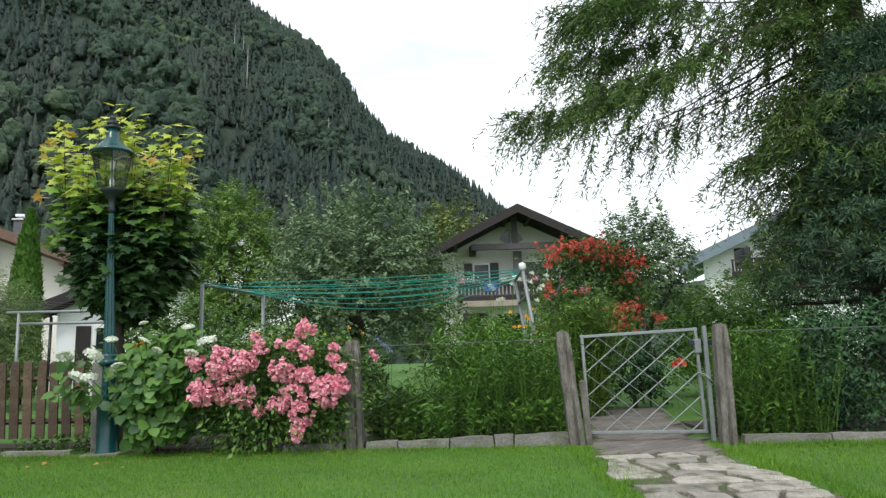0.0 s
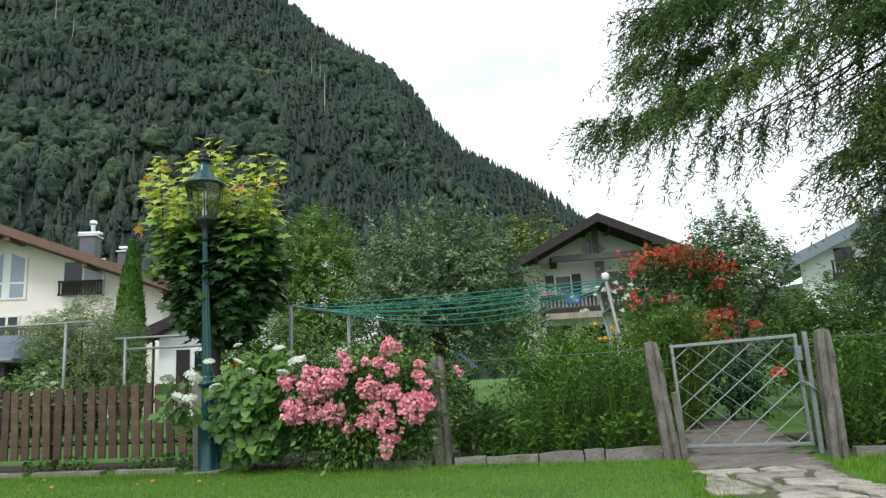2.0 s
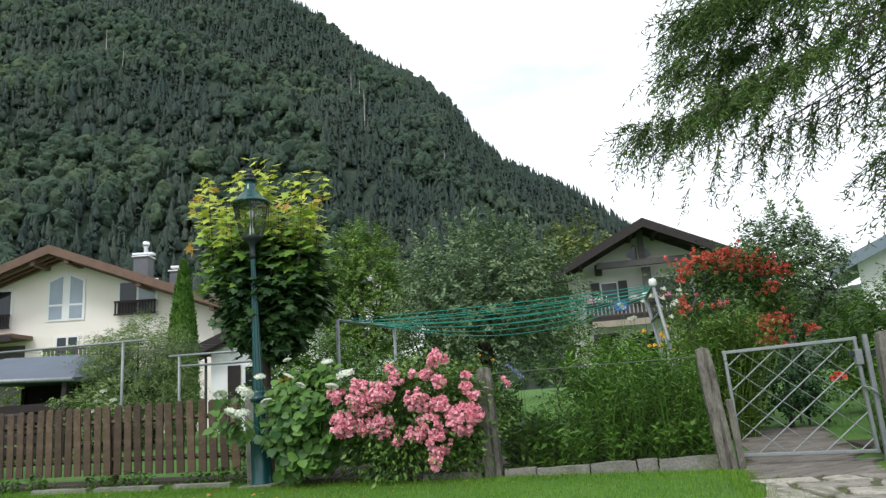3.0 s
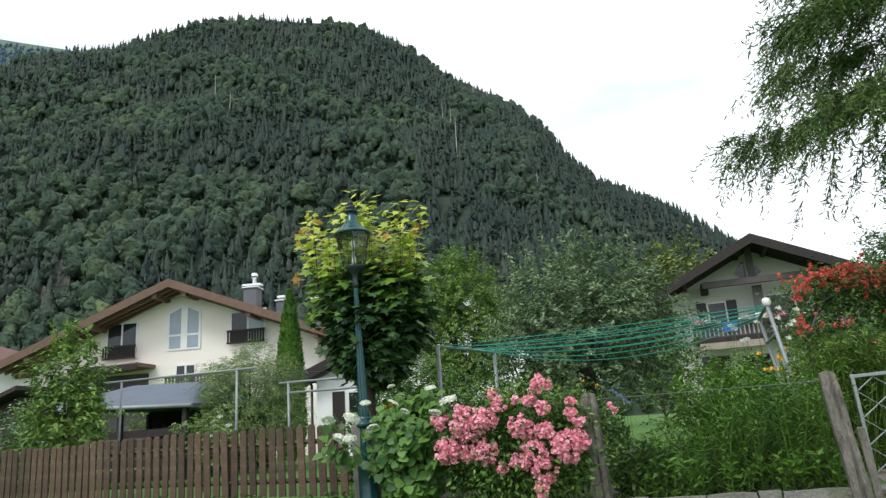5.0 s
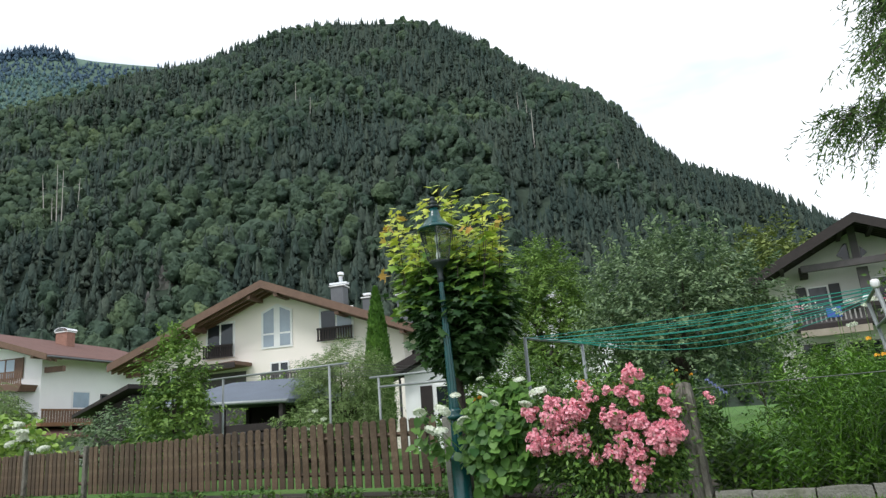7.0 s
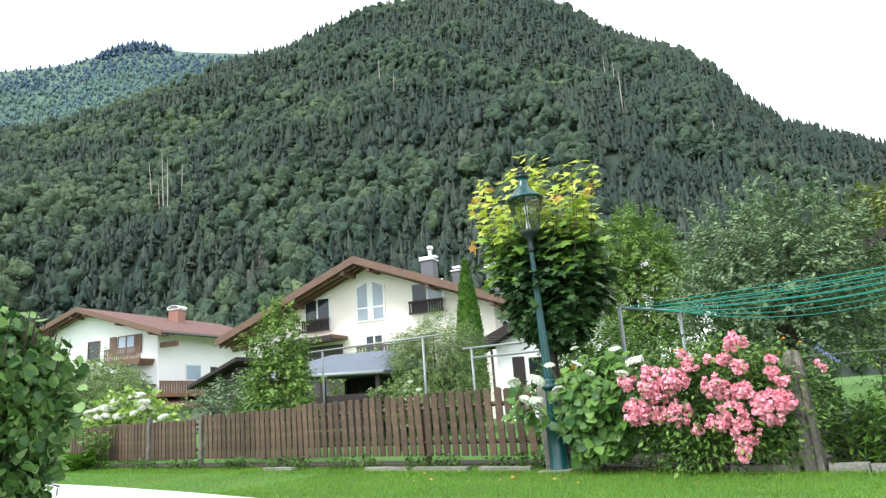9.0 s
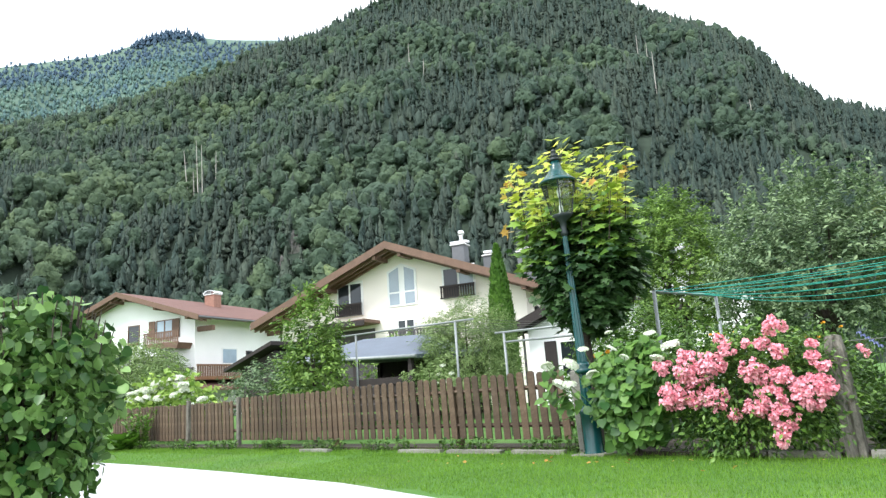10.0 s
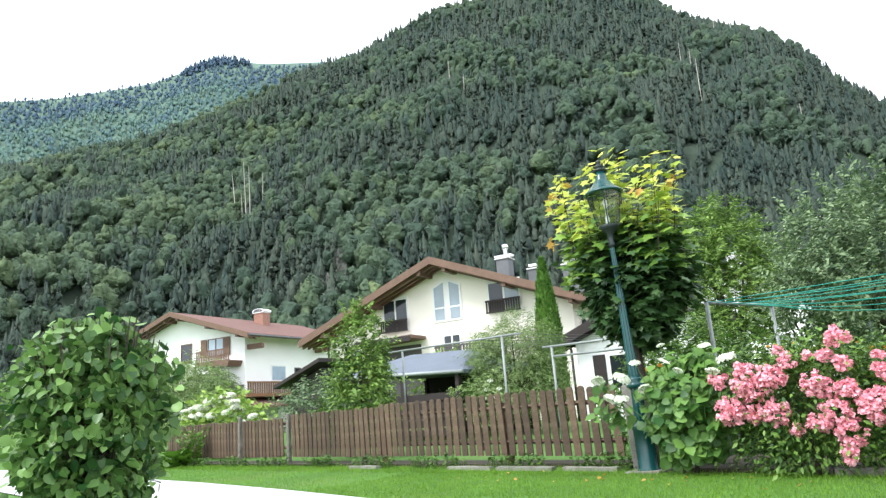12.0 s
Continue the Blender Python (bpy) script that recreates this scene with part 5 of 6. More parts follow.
# ---- brown picket fence ----
pf = thing("picket_fence", 0, 0, 0, 0, "long brown-stained wooden picket fence", "fence")
pme = {}


def picket(x, y, h, tilt, w):
    key = round(w, 3)
    if key not in pme:
        bm = prism(B(), [(-w / 2, 0), (w / 2, 0), (w / 2, 0.965), (w / 4, 0.995), (0, 1.0), (-w / 4, 0.995), (-w / 2, 0.965)], -0.01, 0.01)
        pme[key] = part("picket", bm, M["picket"], pf, at=pose(x, y, 0.14, 0, tilt, 0) @ Matrix.Diagonal((1, 1, h, 1))).data
    else:
        part("picket", pme[key], M["picket"], pf, at=pose(x, y, 0.14, 0, tilt, 0) @ Matrix.Diagonal((1, 1, h, 1)))


FENCE = [(-3.98, 6.80), (-7.0, 7.0), (-11.3, 7.05), (-13.1, 7.05), (-16.6, 7.05)]


def fence_line(x):
    return float(np.interp(-x, [-p[0] for p in FENCE], [p[1] for p in FENCE]))


x = -4.05
random.seed(4)
while x > -16.5:
    if abs(x + 11.3) > 0.1 and abs(x + 13.1) > 0.08:
        h = 0.84 if x > -8.6 else 0.80
        if x < -11.3:
            h = 0.74
        picket(x, fence_line(x), h + random.uniform(-0.012, 0.012), random.uniform(-1.6, 1.0) - 1.5, 0.098)
    x -= 0.155 if x > -8 else 0.138 if x > -11.3 else 0.128
for a, b in zip(FENCE, FENCE[1:]):
    for z in (0.32, 0.78):
        bm = tube(B(), (a[0], a[1] + 0.04, z), (b[0], b[1] + 0.04, z), 0.03, n=4)
        part("rail", bm, M["picket"], pf)
for x in (-5.9, -8.6, -11.3, -13.1, -16.5):
    pw = 0.038 if x in (-11.3, -13.1) else 0.05
    part("post", bevelled(box(B(), -pw, pw, -pw, pw, -0.05, 0.95 if x < -10 else 0.86), 0.01), M["post" if x in (-11.3, -13.1) else "picket"], pf, at=pose(x, fence_line(x) + (0.0 if x in (-11.3, -13.1) else 0.1), 0))


# ---- clothes-line frames ----
def cable(pts, r, n=5):
    """One unbroken round cord through the given places."""
    bm = B()
    side = (pts[-1] - pts[0]).normalized().cross(Vector((0, 0, 1)))
    rings = [[bm.verts.new(p + side * r * math.cos(6.283 * i / n) + Vector((0, 0, r * math.sin(6.283 * i / n)))) for i in range(n)] for p in pts]
    for a, b in zip(rings, rings[1:]):
        for i in range(n):
            bm.faces.new((a[i], a[(i + 1) % n], b[(i + 1) % n], b[i])).smooth = True
    return bm


def line_frame(name, label, posts, bars, lines, sags, line_mat, r=0.022):
    ob = thing(name, 0, 0, 0, 0, label, "clothes line")
    for a, b in posts:
        part("post", tube(B(), a, b, r, n=10), M["galv"], ob)
    for a, b in bars:
        part("crossbar", tube(B(), a, b, r * 0.9, n=10), M["galv"], ob)
    for j, (a, b) in enumerate(lines):
        a, b, sag = Vector(a), Vector(b), sags[j % len(sags)]
        k = 14
        pts = [a.lerp(b, i / k) - Vector((0, 0, sag * 4 * (i / k) * (1 - i / k))) for i in range(k + 1)]
        part("line", cable(pts, 0.0060 if line_mat == "greenline" else 0.003), M[line_mat], ob)
    return ob


# left bar (-3.35, 8.1) to (-2.9, 9.8); right posts near (1.1, 9.5)
LA, LB = Vector((-3.30, 8.15, 1.93)), Vector((-3.05, 9.9, 1.95))
RA, RB = Vector((0.98, 9.3, 2.13)), Vector((0.95, 10.8, 2.13))
SAGS = (0.03, 0.10, 0.05, 0.16, 0.08, 0.22, 0.12, 0.28, 0.18, 0.34)
gl = [(LA.lerp(LB, i / 9), RA.lerp(RB, i / 9)) for i in range(10)]
rp = line_frame("clothes_line", "galvanised clothes-line frame strung with green plastic lines", [((LA.x, LA.y, 0), LA), ((LB.x, LB.y, 0), LB), ((1.28, 9.3, 0), RA), ((1.25, 10.8, 0), RB)], [(LA, LB), (RA, RB), ((1.04, 9.3, 1.75), (1.0, 10.8, 1.75))], gl, SAGS, "greenline", 0.026)
for p in (RA, RB):
    part("cap", lathe(B(), [(0.03, p.z - 0.02), (0.05, p.z), (0.055, p.z + 0.05), (0.045, p.z + 0.085), (0.02, p.z + 0.095)], 10, p.x, p.y), M["white"], rp, "white plastic cap")
FL, FR = Vector((-10.5, 9.0, 2.05)), Vector((-7.0, 9.0, 2.02))
GL, GR = Vector((-6.55, 9.0, 1.72)), Vector((-4.6, 9.0, 1.70))
line_frame("drying_frame", "tall galvanised drying frame with thin lines", [((-10.05, 9, 0), (-10.05, 9, 2.04)), ((-7.42, 9, 0), (-7.42, 9, 2.02))], [(FL, FR)],
           [((-7.05 - 0.5 * i, 9.0, 2.03), (-5.0 - 0.2 * i, 10.6 + 0.2 * i, 1.86)) for i in range(6)], (0.05,), "wire")
line_frame("drying_frame", "lower galvanised drying frame behind the picket fence", [((-6.35, 9, 0), (-6.37, 9, 1.71))], [(GL, GR), ((-6.35, 9.0, 1.55), (-4.6, 9.0, 1.53))], [], (0,), "wire")

# ---- flagstone path ----
def path_x(y):
    return 1.86 + 0.15 * max(y - 6.0, 0)


bed = B()
ys_ = np.linspace(2.9, 10.6, 60)
el_ = [bed.verts.new((path_x(y) - 0.52 + 0.06 * math.sin(4.1 * y) + 0.03 * math.sin(11 * y), y, -0.004)) for y in ys_]
er_ = [bed.verts.new((path_x(y) + 0.50 + 0.06 * math.sin(3.3 * y + 1) + 0.03 * math.sin(9 * y), y, -0.004)) for y in ys_]
for i in range(59):
    bed.faces.new((el_[i], er_[i], er_[i + 1], el_[i + 1]))
part("path_bed", bed, M["path"], label="bare earth under the flagstones", category="path", kind="structure")
path = thing("garden_path", 0, 0, 0, 0, "path of broken pale flagstones with grass in the joints, then brown pavers", "path", kind="structure")
random.seed(11)
knots = [[(1.25 + 0.275 * j + random.uniform(-0.08, 0.08), 3.05 + 0.285 * i + random.uniform(-0.07, 0.07)) for j in range(5)] for i in range(10)]
for i in range(9):
    j = 0
    while j < 4:
        wide = 2 if j < 3 and random.random() < 0.35 else 1
        a, b, c, d = knots[i][j], knots[i][j + wide], knots[i + 1][j + wide], knots[i + 1][j]
        j += wide
        if random.random() < 0.13:
            continue
        mx, my = (a[0] + b[0] + c[0] + d[0]) / 4, (a[1] + b[1] + c[1] + d[1]) / 4
        ring = []
        for p, q in ((a, b), (b, c), (c, d), (d, a)):
            for f in (0.06, 0.35, 0.66):
                x, y = p[0] + (q[0] - p[0]) * f, p[1] + (q[1] - p[1]) * f
                k = 1 - random.uniform(0.06, 0.27)
                ring.append((mx + (x - mx) * k, my + (y - my) * k))
        bm, z = B(), random.uniform(0.010, 0.026)
        tx, ty = random.uniform(-0.025, 0.025), random.uniform(-0.03, 0.03)
        lo_ = [bm.verts.new((x, y, -0.03)) for x, y in ring]
        md_ = [bm.verts.new((x, y, z - 0.006 + tx * (x - mx) + ty * (y - my))) for x, y in ring]
        hi_ = [bm.verts.new((mx + (x - mx) * 0.95, my + (y - my) * 0.93, z + tx * (x - mx) + ty * (y - my) + random.uniform(-0.002, 0.002))) for x, y in ring]
        top = bm.verts.new((mx, my, z))
        for u in range(12):
            v = (u + 1) % 12
            bm.faces.new((lo_[u], lo_[v], md_[v], md_[u])), bm.faces.new((md_[u], md_[v], hi_[v], hi_[u])), bm.faces.new((hi_[u], hi_[v], top))
        part("flagstone", bm, M["stone"], path)

# brown pavers laid aslant, from before the gate into the garden
pv = bevelled(box(B(), -0.117, 0.117, -0.057, 0.057, -0.03, 0.012), 0.006)
pv_mesh = bpy.data.meshes.new("paver")
pv.to_mesh(pv_mesh)
pv_mesh.materials.append(M["paver"])
laid = []
for i in range(-60, 61):
    for j in range(-110, 111):
        u, v = 0.24 * i + 0.12 * (j % 2), 0.12 * j
        x, y = 2.3 + 0.7071 * (u - v), 9.3 + 0.7071 * (u + v)
        if 5.66 < y < 10.5 and abs(x - path_x(y)) < 0.50 + 0.03 * math.sin(7 * y):
            laid.append((y, x))
laid.sort()
V8 = np.array([(-0.117, -0.057, 0.012), (0.117, -0.057, 0.012), (0.117, 0.057, 0.012), (-0.117, 0.057, 0.012)])
far_laid = []
for i, (y, x) in enumerate(laid):
    m = pose(x, y, random.uniform(-0.004, 0.004), random.uniform(-1, 1), random.uniform(-1, 1), 45)
    if i < 290:
        part("paver", pv_mesh, M["paver"], path, at=m)
    else:
        far_laid.append((V8 @ np.array(m.to_3x3()).T + np.array(m.translation), np.array([(0, 1, 2, 3)])))
if far_laid:
    part("far_pavers", raw("far_pavers", *joined(far_laid)), M["paver"], path, kind="stuff")

# ---- trees of the garden ----
# the round-headed maple behind the lamp
mp = thing("maple_tree", -3.86, 7.18, 0, 0, "globe maple with dark lower leaves and bright yellow-green young shoots", "tree")
part("trunk", limbs(1.9, 0.075, [(0.3, 0, 2.6), (-0.4, 0.2, 2.7), (0.1, -0.3, 2.9), (-0.2, 0.3, 3.0), (0.6, 0.1, 2.6), (-0.7, 0, 2.4)]), M["bark"], mp)
P, out = crown_points((0.12, 0, 2.17), (0.56, 0.54, 0.72), 280, 22, 0.13, 0.6, 0.10, -0.95)
P[:, :2] = (P[:, :2] - (0.2, 0)) * np.interp(P[:, 2], [1.2, 1.75, 2.3], [0.45, 0.95, 1.08])[:, None] + (0.2, 0)
part("crown", raw("crown", *leaves(MAPLE, P, out, 0.125, 1.1, 0.4, 0.7)), M["maple"], mp, "dark green lower foliage")
young, lower, stems = [], [], B()
random.seed(3)
for i in range(40):
    a, r = 2.4 * i, math.sqrt((i + 0.5) / 40) * 0.72
    bx, by = r * math.cos(a), r * math.sin(a) * 0.8
    z0 = 2.38
    h = random.choice((0.55, 0.8, 1.0, 1.15)) * random.uniform(0.92, 1.08) + (0.25 if abs(bx - 0.02) < 0.16 else 0.26 if bx < -0.45 else 0.12 if bx > 0.5 else 0) - 0.12 * abs(by)
    k = int(h / 0.095) * 4
    t = np.repeat(np.linspace(0.0, 1, k // 4), 4)
    Q = np.array((bx, by, z0)) + np.stack((0.22 * bx * t + 0.03 * np.sin(5 * t + i), 0.2 * by * t, h * t), 1) + rand.normal(size=(k, 3)) * (0.03, 0.03, 0.028)
    w_ = np.arange(k) * 1.5708 + (np.arange(k) // 4) * 0.8 + i
    o = np.stack((np.cos(w_), np.sin(w_), -0.12 + 0 * w_), 1)
    sz = 0.17 * (1.2 - 0.5 * t) * (0.8 + 0.4 * rand.random(k))
    leafset = lambda q: scatter(MAPLE, Q[q] + o[q] * 0.035, turns(np.array((0, -0.35, 1.0)) + 0.25 * o[q] + rand.normal(size=(q.sum(), 3)) * 0.30, along=o[q] + rand.normal(size=(q.sum(), 3)) * 0.15), sz[q])
    zz, cut = Q[:, 2], random.uniform(2.75, 3.1)
    lower.append(leafset(zz < cut)), young.append(leafset(zz >= cut))
    tube(stems, Q[0], Q[-1], 0.008, 0.004, 5, False)
part("green_foliage", raw("green_foliage", *joined(lower)), M["maplemid"], mp, "mid-green leaves below the shoot tips", kind="stuff")
part("young_foliage", raw("young_foliage", *joined(young)), M["maplelight"], mp, "yellow-green young shoots")
Q = np.array([(-0.95, -0.1, 3.40), (-1.0, -0.1, 2.95), (-0.66, -0.2, 3.62), (0.45, -0.5, 3.2), (-0.8, -0.2, 3.58), (0.8, -0.2, 3.35)])
Q = np.repeat(Q, 4, 0) + rand.normal(size=(24, 3)) * 0.05
part("reddish_foliage", raw("reddish_foliage", *leaves(MAPLE, Q, unit(rand.normal(size=(24, 3))), 0.11, 0.8, 0.4, 0.2)), M["mapletip"], mp, "orange-tinged shoot tips")
part("stalk", stems, M["bark"], mp)

tree("apple_tree", -2.5, 15.2, "old apple tree with grey-green leaves and upright water shoots", 1.5, 0.16, (0, 0, 2.75), (2.1, 1.8, 1.75), 420, 56, 0.125, LEAF, "apple", 0.14, 0.35, 0.30, -0.9, shoots=44)
tree("plum_tree", -6.35, 17.5, "fresh green fruit tree with a rounded pointed top", 1.6, 0.12, (0, 0, 3.5), (1.2, 1.2, 2.3), 330, 64, 0.115, LEAF, "fresh", 0.15, 0.5, 0.12)
tree("hazel_shrub", -5.0, 19.5, "dense green shrub between the fruit trees", 1.0, 0.1, (0, 0, 2.2), (1.9, 1.2, 2.0), 170, 40, 0.15, LEAF, "mid", 0.17, 0.5)
tree("walnut_tree", -1.6, 57, "yellow-green broadleaf tree behind the gabled house", 5.0, 0.35, (0, 0, 9.0), (4.2, 3, 5.0), 170, 34, 0.5, LEAF, "olive", 0.15, 0.5, 0.2)
tree("birch_tree", 5.8, 22, "loose grey-green garden tree", 2.0, 0.14, (0, 0, 3.3), (1.6, 1.4, 2.2), 300, 56, 0.15, LEAF, "apple", 0.15, 0.45, 0.2, shoots=8)
tree("elder_shrub", 8.4, 20, "broad leafy garden shrub", 0.9, 0.1, (0, 0, 1.75), (2.4, 1.4, 1.35), 240, 50, 0.13, LEAF, "mid", 0.17, 0.5)
tree("snowball_shrub", 5.4, 13.5, "fresh green arching shrub behind the gate", 0.6, 0.06, (0, 0, 1.05), (1.3, 0.9, 0.85), 160, 44, 0.12, LEAF, "perennial", 0.2, 0.5, category="shrub")
tree("dark_shrub", 0.2, 14.2, "low dark garden shrub", 0.5, 0.06, (0, 0, 0.85), (1.2, 0.8, 0.75), 80, 34, 0.11, LEAF, "mid", 0.2, 0.5, category="shrub")
tree("dark_shrub", 2.78, 10.75, "dark green shrub at the foot of the red rose", 0.3, 0.04, (0, 0, 0.55), (0.48, 0.4, 0.5), 70, 34, 0.085, LEAF, "yew", 0.2, 0.5, category="shrub")
tree("dark_shrub", -4.4, 11.5, "leafy garden shrub behind the clothes line", 0.5, 0.06, (0, 0, 0.8), (1.3, 0.8, 0.75), 80, 34, 0.11, LEAF, "mid", 0.2, 0.5, category="shrub")
tree("dark_shrub", 3.4, 19.0, "tall leafy shrub by the gabled house", 0.9, 0.06, (0, 0, 1.9), (1.5, 1.0, 1.6), 180, 44, 0.14, LEAF, "mid", 0.2, 0.5, category="shrub")
tree("dark_shrub", -5.5, 12.3, "tall leafy shrub between maple and clothes line", 0.8, 0.06, (0, 0, 1.15), (1.15, 0.8, 1.0), 170, 40, 0.11, LEAF, "mid", 0.2, 0.5, category="shrub")
tree("silver_willow", -11.4, 14.5, "loose silvery green willow shrub", 0.9, 0.1, (0, 0, 1.65), (1.45, 1.2, 1.5), 250, 110, 0.125, SLIM, "willow", 0.17, 0.4, 0.15, up=0.1, wild=1.0)
tree("mountain_ash", -10.2, 8.0, "young pinnate-leaved tree growing above the picket fence", 1.5, 0.04, (0, 0, 1.45), (0.58, 0.5, 1.2), 150, 36, 0.11, LEAF, "fresh", 0.15, 0.3, 0.42, shoots=14)
tree("lilac_shrub", -11.3, 8.5, "leafy green shrub behind the picket fence", 0.5, 0.05, (0, 0, 0.8), (0.75, 0.5, 0.65), 60, 30, 0.10, LEAF, "mid", 0.18, 0.4, category="shrub")
tree("cotoneaster_shrub", -8.6, 9.6, "small grey-green shrub beside the drying frame", 0.5, 0.05, (0, 0, 0.85), (0.6, 0.4, 0.6), 45, 26, 0.09, LEAF, "willow", 0.18, 0.4, category="shrub")
tree("elder_shrub", -14.6, 10.2, "round blue-green shrub behind the picket fence", 0.5, 0.05, (0, 0, 1.0), (1.3, 0.8, 0.8), 110, 32, 0.12, LEAF, "apple", 0.2, 0.4, category="shrub")
tree("weeping_willow", -25.6, 11.8, "weeping willow with long hanging shoots", 1.9, 0.15, (0, 0, 1.9), (2.4, 1.7, 1.6), 260, 60, 0.22, SLIM, "willow", 0.16, 0.55, 0.12, up=-0.9, wild=0.5)
tree("far_garden_tree", -36, 9.5, "broad garden tree beyond the lane", 2.0, 0.2, (0, 0, 1.9), (3.6, 3.0, 1.5), 150, 36, 0.26, LEAF, "mid", 0.18, 0.5)
tree("far_garden_tree", -38, 17, "broad garden tree in front of the white house", 2.0, 0.2, (0, 0, 1.6), (4.0, 3.0, 1.5), 150, 36, 0.26, LEAF, "fresh", 0.18, 0.5)
tree("vine_arbour", -16.2, 17.5, "green climber over the terrace", 0.8, 0.08, (0, 0, 1.9), (2.4, 0.8, 0.9), 90, 34, 0.14, LEAF, "fresh", 0.18, 0.5, category="shrub")

# the slender thuja
th = thing("thuja_tree", -12.0, 17.2, 0, 0, "slender pointed bright green thuja", "tree")
part("trunk", tube(B(), (0, 0, 0), (0, 0, 4.6), 0.09, 0.02, 8), M["bark"], th)
k = 11000
t = rand.random(k) ** 0.8
a = rand.uniform(0, 6.28, k)
r = 0.46 * np.interp(t, [0, 0.2, 0.6, 0.85, 1], [0.8, 1, 0.8, 0.42, 0.02]) * (0.82 + 0.2 * rand.random(k))
P = np.stack((r * np.cos(a), r * np.sin(a), 0.1 + 5.15 * t), 1)
o = unit(np.stack((np.cos(a), np.sin(a), 0.2 * a), 1) * (1, 1, 0))
part("crown", raw("crown", *scatter(LEAF, P, turns(o + rand.normal(size=(k, 3)) * 0.5, along=np.array((0, 0, 1.0)) + 0.3 * o), 0.10 + 0.08 * rand.random(k))), M["thuja"], th)


# ---- conifers at the gate side ----
def larch_boughs(x, y):
    """A big larch: trunk, drooping boughs and hanging twigs set with short needle tails."""
    ob = thing("larch_tree", x, y, 0, 0, "tall larch with sweeping boughs and hanging needle twigs", "tree")
    wood_, PT, NT = B(), [], []
    tube(wood_, (0, 0, -0.1), (0.1, 0, 6), 0.30, 0.22, 12, False), tube(wood_, (0.1, 0, 6), (0, 0, 14), 0.22, 0.06, 10, False)
    random.seed(8)
    boughs = []
    for i in range(8):
        tip = 5.0 + 0.45 * i + random.uniform(-0.15, 0.15)
        boughs.append((math.pi + random.uniform(-0.18, 0.32), random.uniform(4.5, 5.3) - 0.30 * max(0, tip - 5.4), tip + random.uniform(0.5, 2.4), tip, 0.24, 3.3))
    for i in range(7):
        tip = random.uniform(3.9, 5.0)
        boughs.append((math.pi + random.gauss(0.06, 0.25), random.uniform(3.3, 4.9), tip + random.uniform(1.2, 2.4), tip, 0.6, 0.5))
    for i in range(34):
        tip = 2.9 + 5.2 * random.random()
        boughs.append((random.uniform(-3.0, -1.5), random.uniform(1.4, 2.5), tip + random.uniform(0.7, 1.5), tip, 0.75, 0.9))
    for i in range(16):
        tip = random.uniform(2.2, 4.2)
        boughs.append((random.uniform(-3.1, -1.9), random.uniform(1.5, 2.5), tip + random.uniform(0.7, 1.4), tip, 0.75, 0.9))
    for i in range(14):
        tip = random.uniform(8, 11.5)
        boughs.append((random.uniform(0, 6.28), random.uniform(2, 3.6), tip + 1.2, tip, 0.4, 0.6))
    for i, (az, L, z, tip, inner, full) in enumerate(boughs):
        prev, seg = None, max(7, int(L * 2.6))
        ahead = Vector((math.cos(az), math.sin(az), 0))
        for s in range(seg + 1):
            f = s / seg
            side_ = 0.3 * math.sin(3.1 * f + 1.7 * i) * f
            q = ahead * (L * f) + Vector((-math.sin(az), math.cos(az), 0)) * side_ + Vector((0, 0, z + (tip - z) * (1.3 * f - 0.3 * f ** 3) + 0.16 * math.sin(4 * f + i)))
            if prev is not None:
                tube(wood_, prev, q, 0.024 * (1.15 - f), 0.024 * (1.1 - f), 5, False)
                dense = full * (inner + (1 - inner) * min(1, max(0, (f - 0.48) / 0.22)))
                sparse = full < 0.7 or (f < 0.55 and full > 1.2)
                for b in range(int(5.6 * dense + random.random())):
                    hand = 1 if (b + s) % 2 else -1
                    w = (ahead * random.uniform(0.3, 1.0) + Vector((-math.sin(az), math.cos(az), 0)) * hand * random.uniform(0.2, 0.9) + Vector((0, 0, random.uniform(-1.7, -0.5) if sparse else random.uniform(-0.75, 0.05)))).normalized()
                    bl = random.uniform(0.35, 1.1) * (1.15 - 0.4 * f) * (0.62 if sparse else 1.25 if full > 3 else 1)
                    end = q + w * bl + Vector((0, 0, -0.18 * bl))
                    tube(wood_, q, end, 0.008, 0.004, 3, False)
                    for g in range(int(bl / 0.11) + 1):
                        h = (g + random.random()) * 0.11 / bl
                        base = q + w * (bl * h) + Vector((0, 0, -0.18 * bl * h * h))
                        ln = random.uniform(0.10, 0.42)
                        d = (w * random.uniform(0.1, 0.9) + Vector((random.gauss(0, 0.25), random.gauss(0, 0.25), -random.uniform(0.35, 1.2)))).normalized()
                        n_ = max(3, int(ln / 0.05))
                        tt = np.linspace(0, 1, n_)
                        curl = np.array(w) * 0.10 * random.uniform(-0.3, 1)
                        PT.append(np.array(base) + np.array(d) * (ln * tt)[:, None] + curl * (tt * tt)[:, None])
                        NT.append(np.array(d) + curl * (6 * tt)[:, None])
            prev = q
    P, D = np.concatenate(PT), np.concatenate(NT)
    part("trunk", wood_, M["bark"], ob)
    k = len(P)
    aim = unit(D) + rand.normal(size=(k, 3)) * 0.30
    part("crown", raw("crown", *scatter(CATKIN, P, turns(rand.normal(size=(k, 3)) * (1, 1, 0.3) + (0, 0, 0.8), along=aim), 0.08 + 0.075 * rand.random(k))), M["larch"], ob)


larch_boughs(6.7, 10.5)


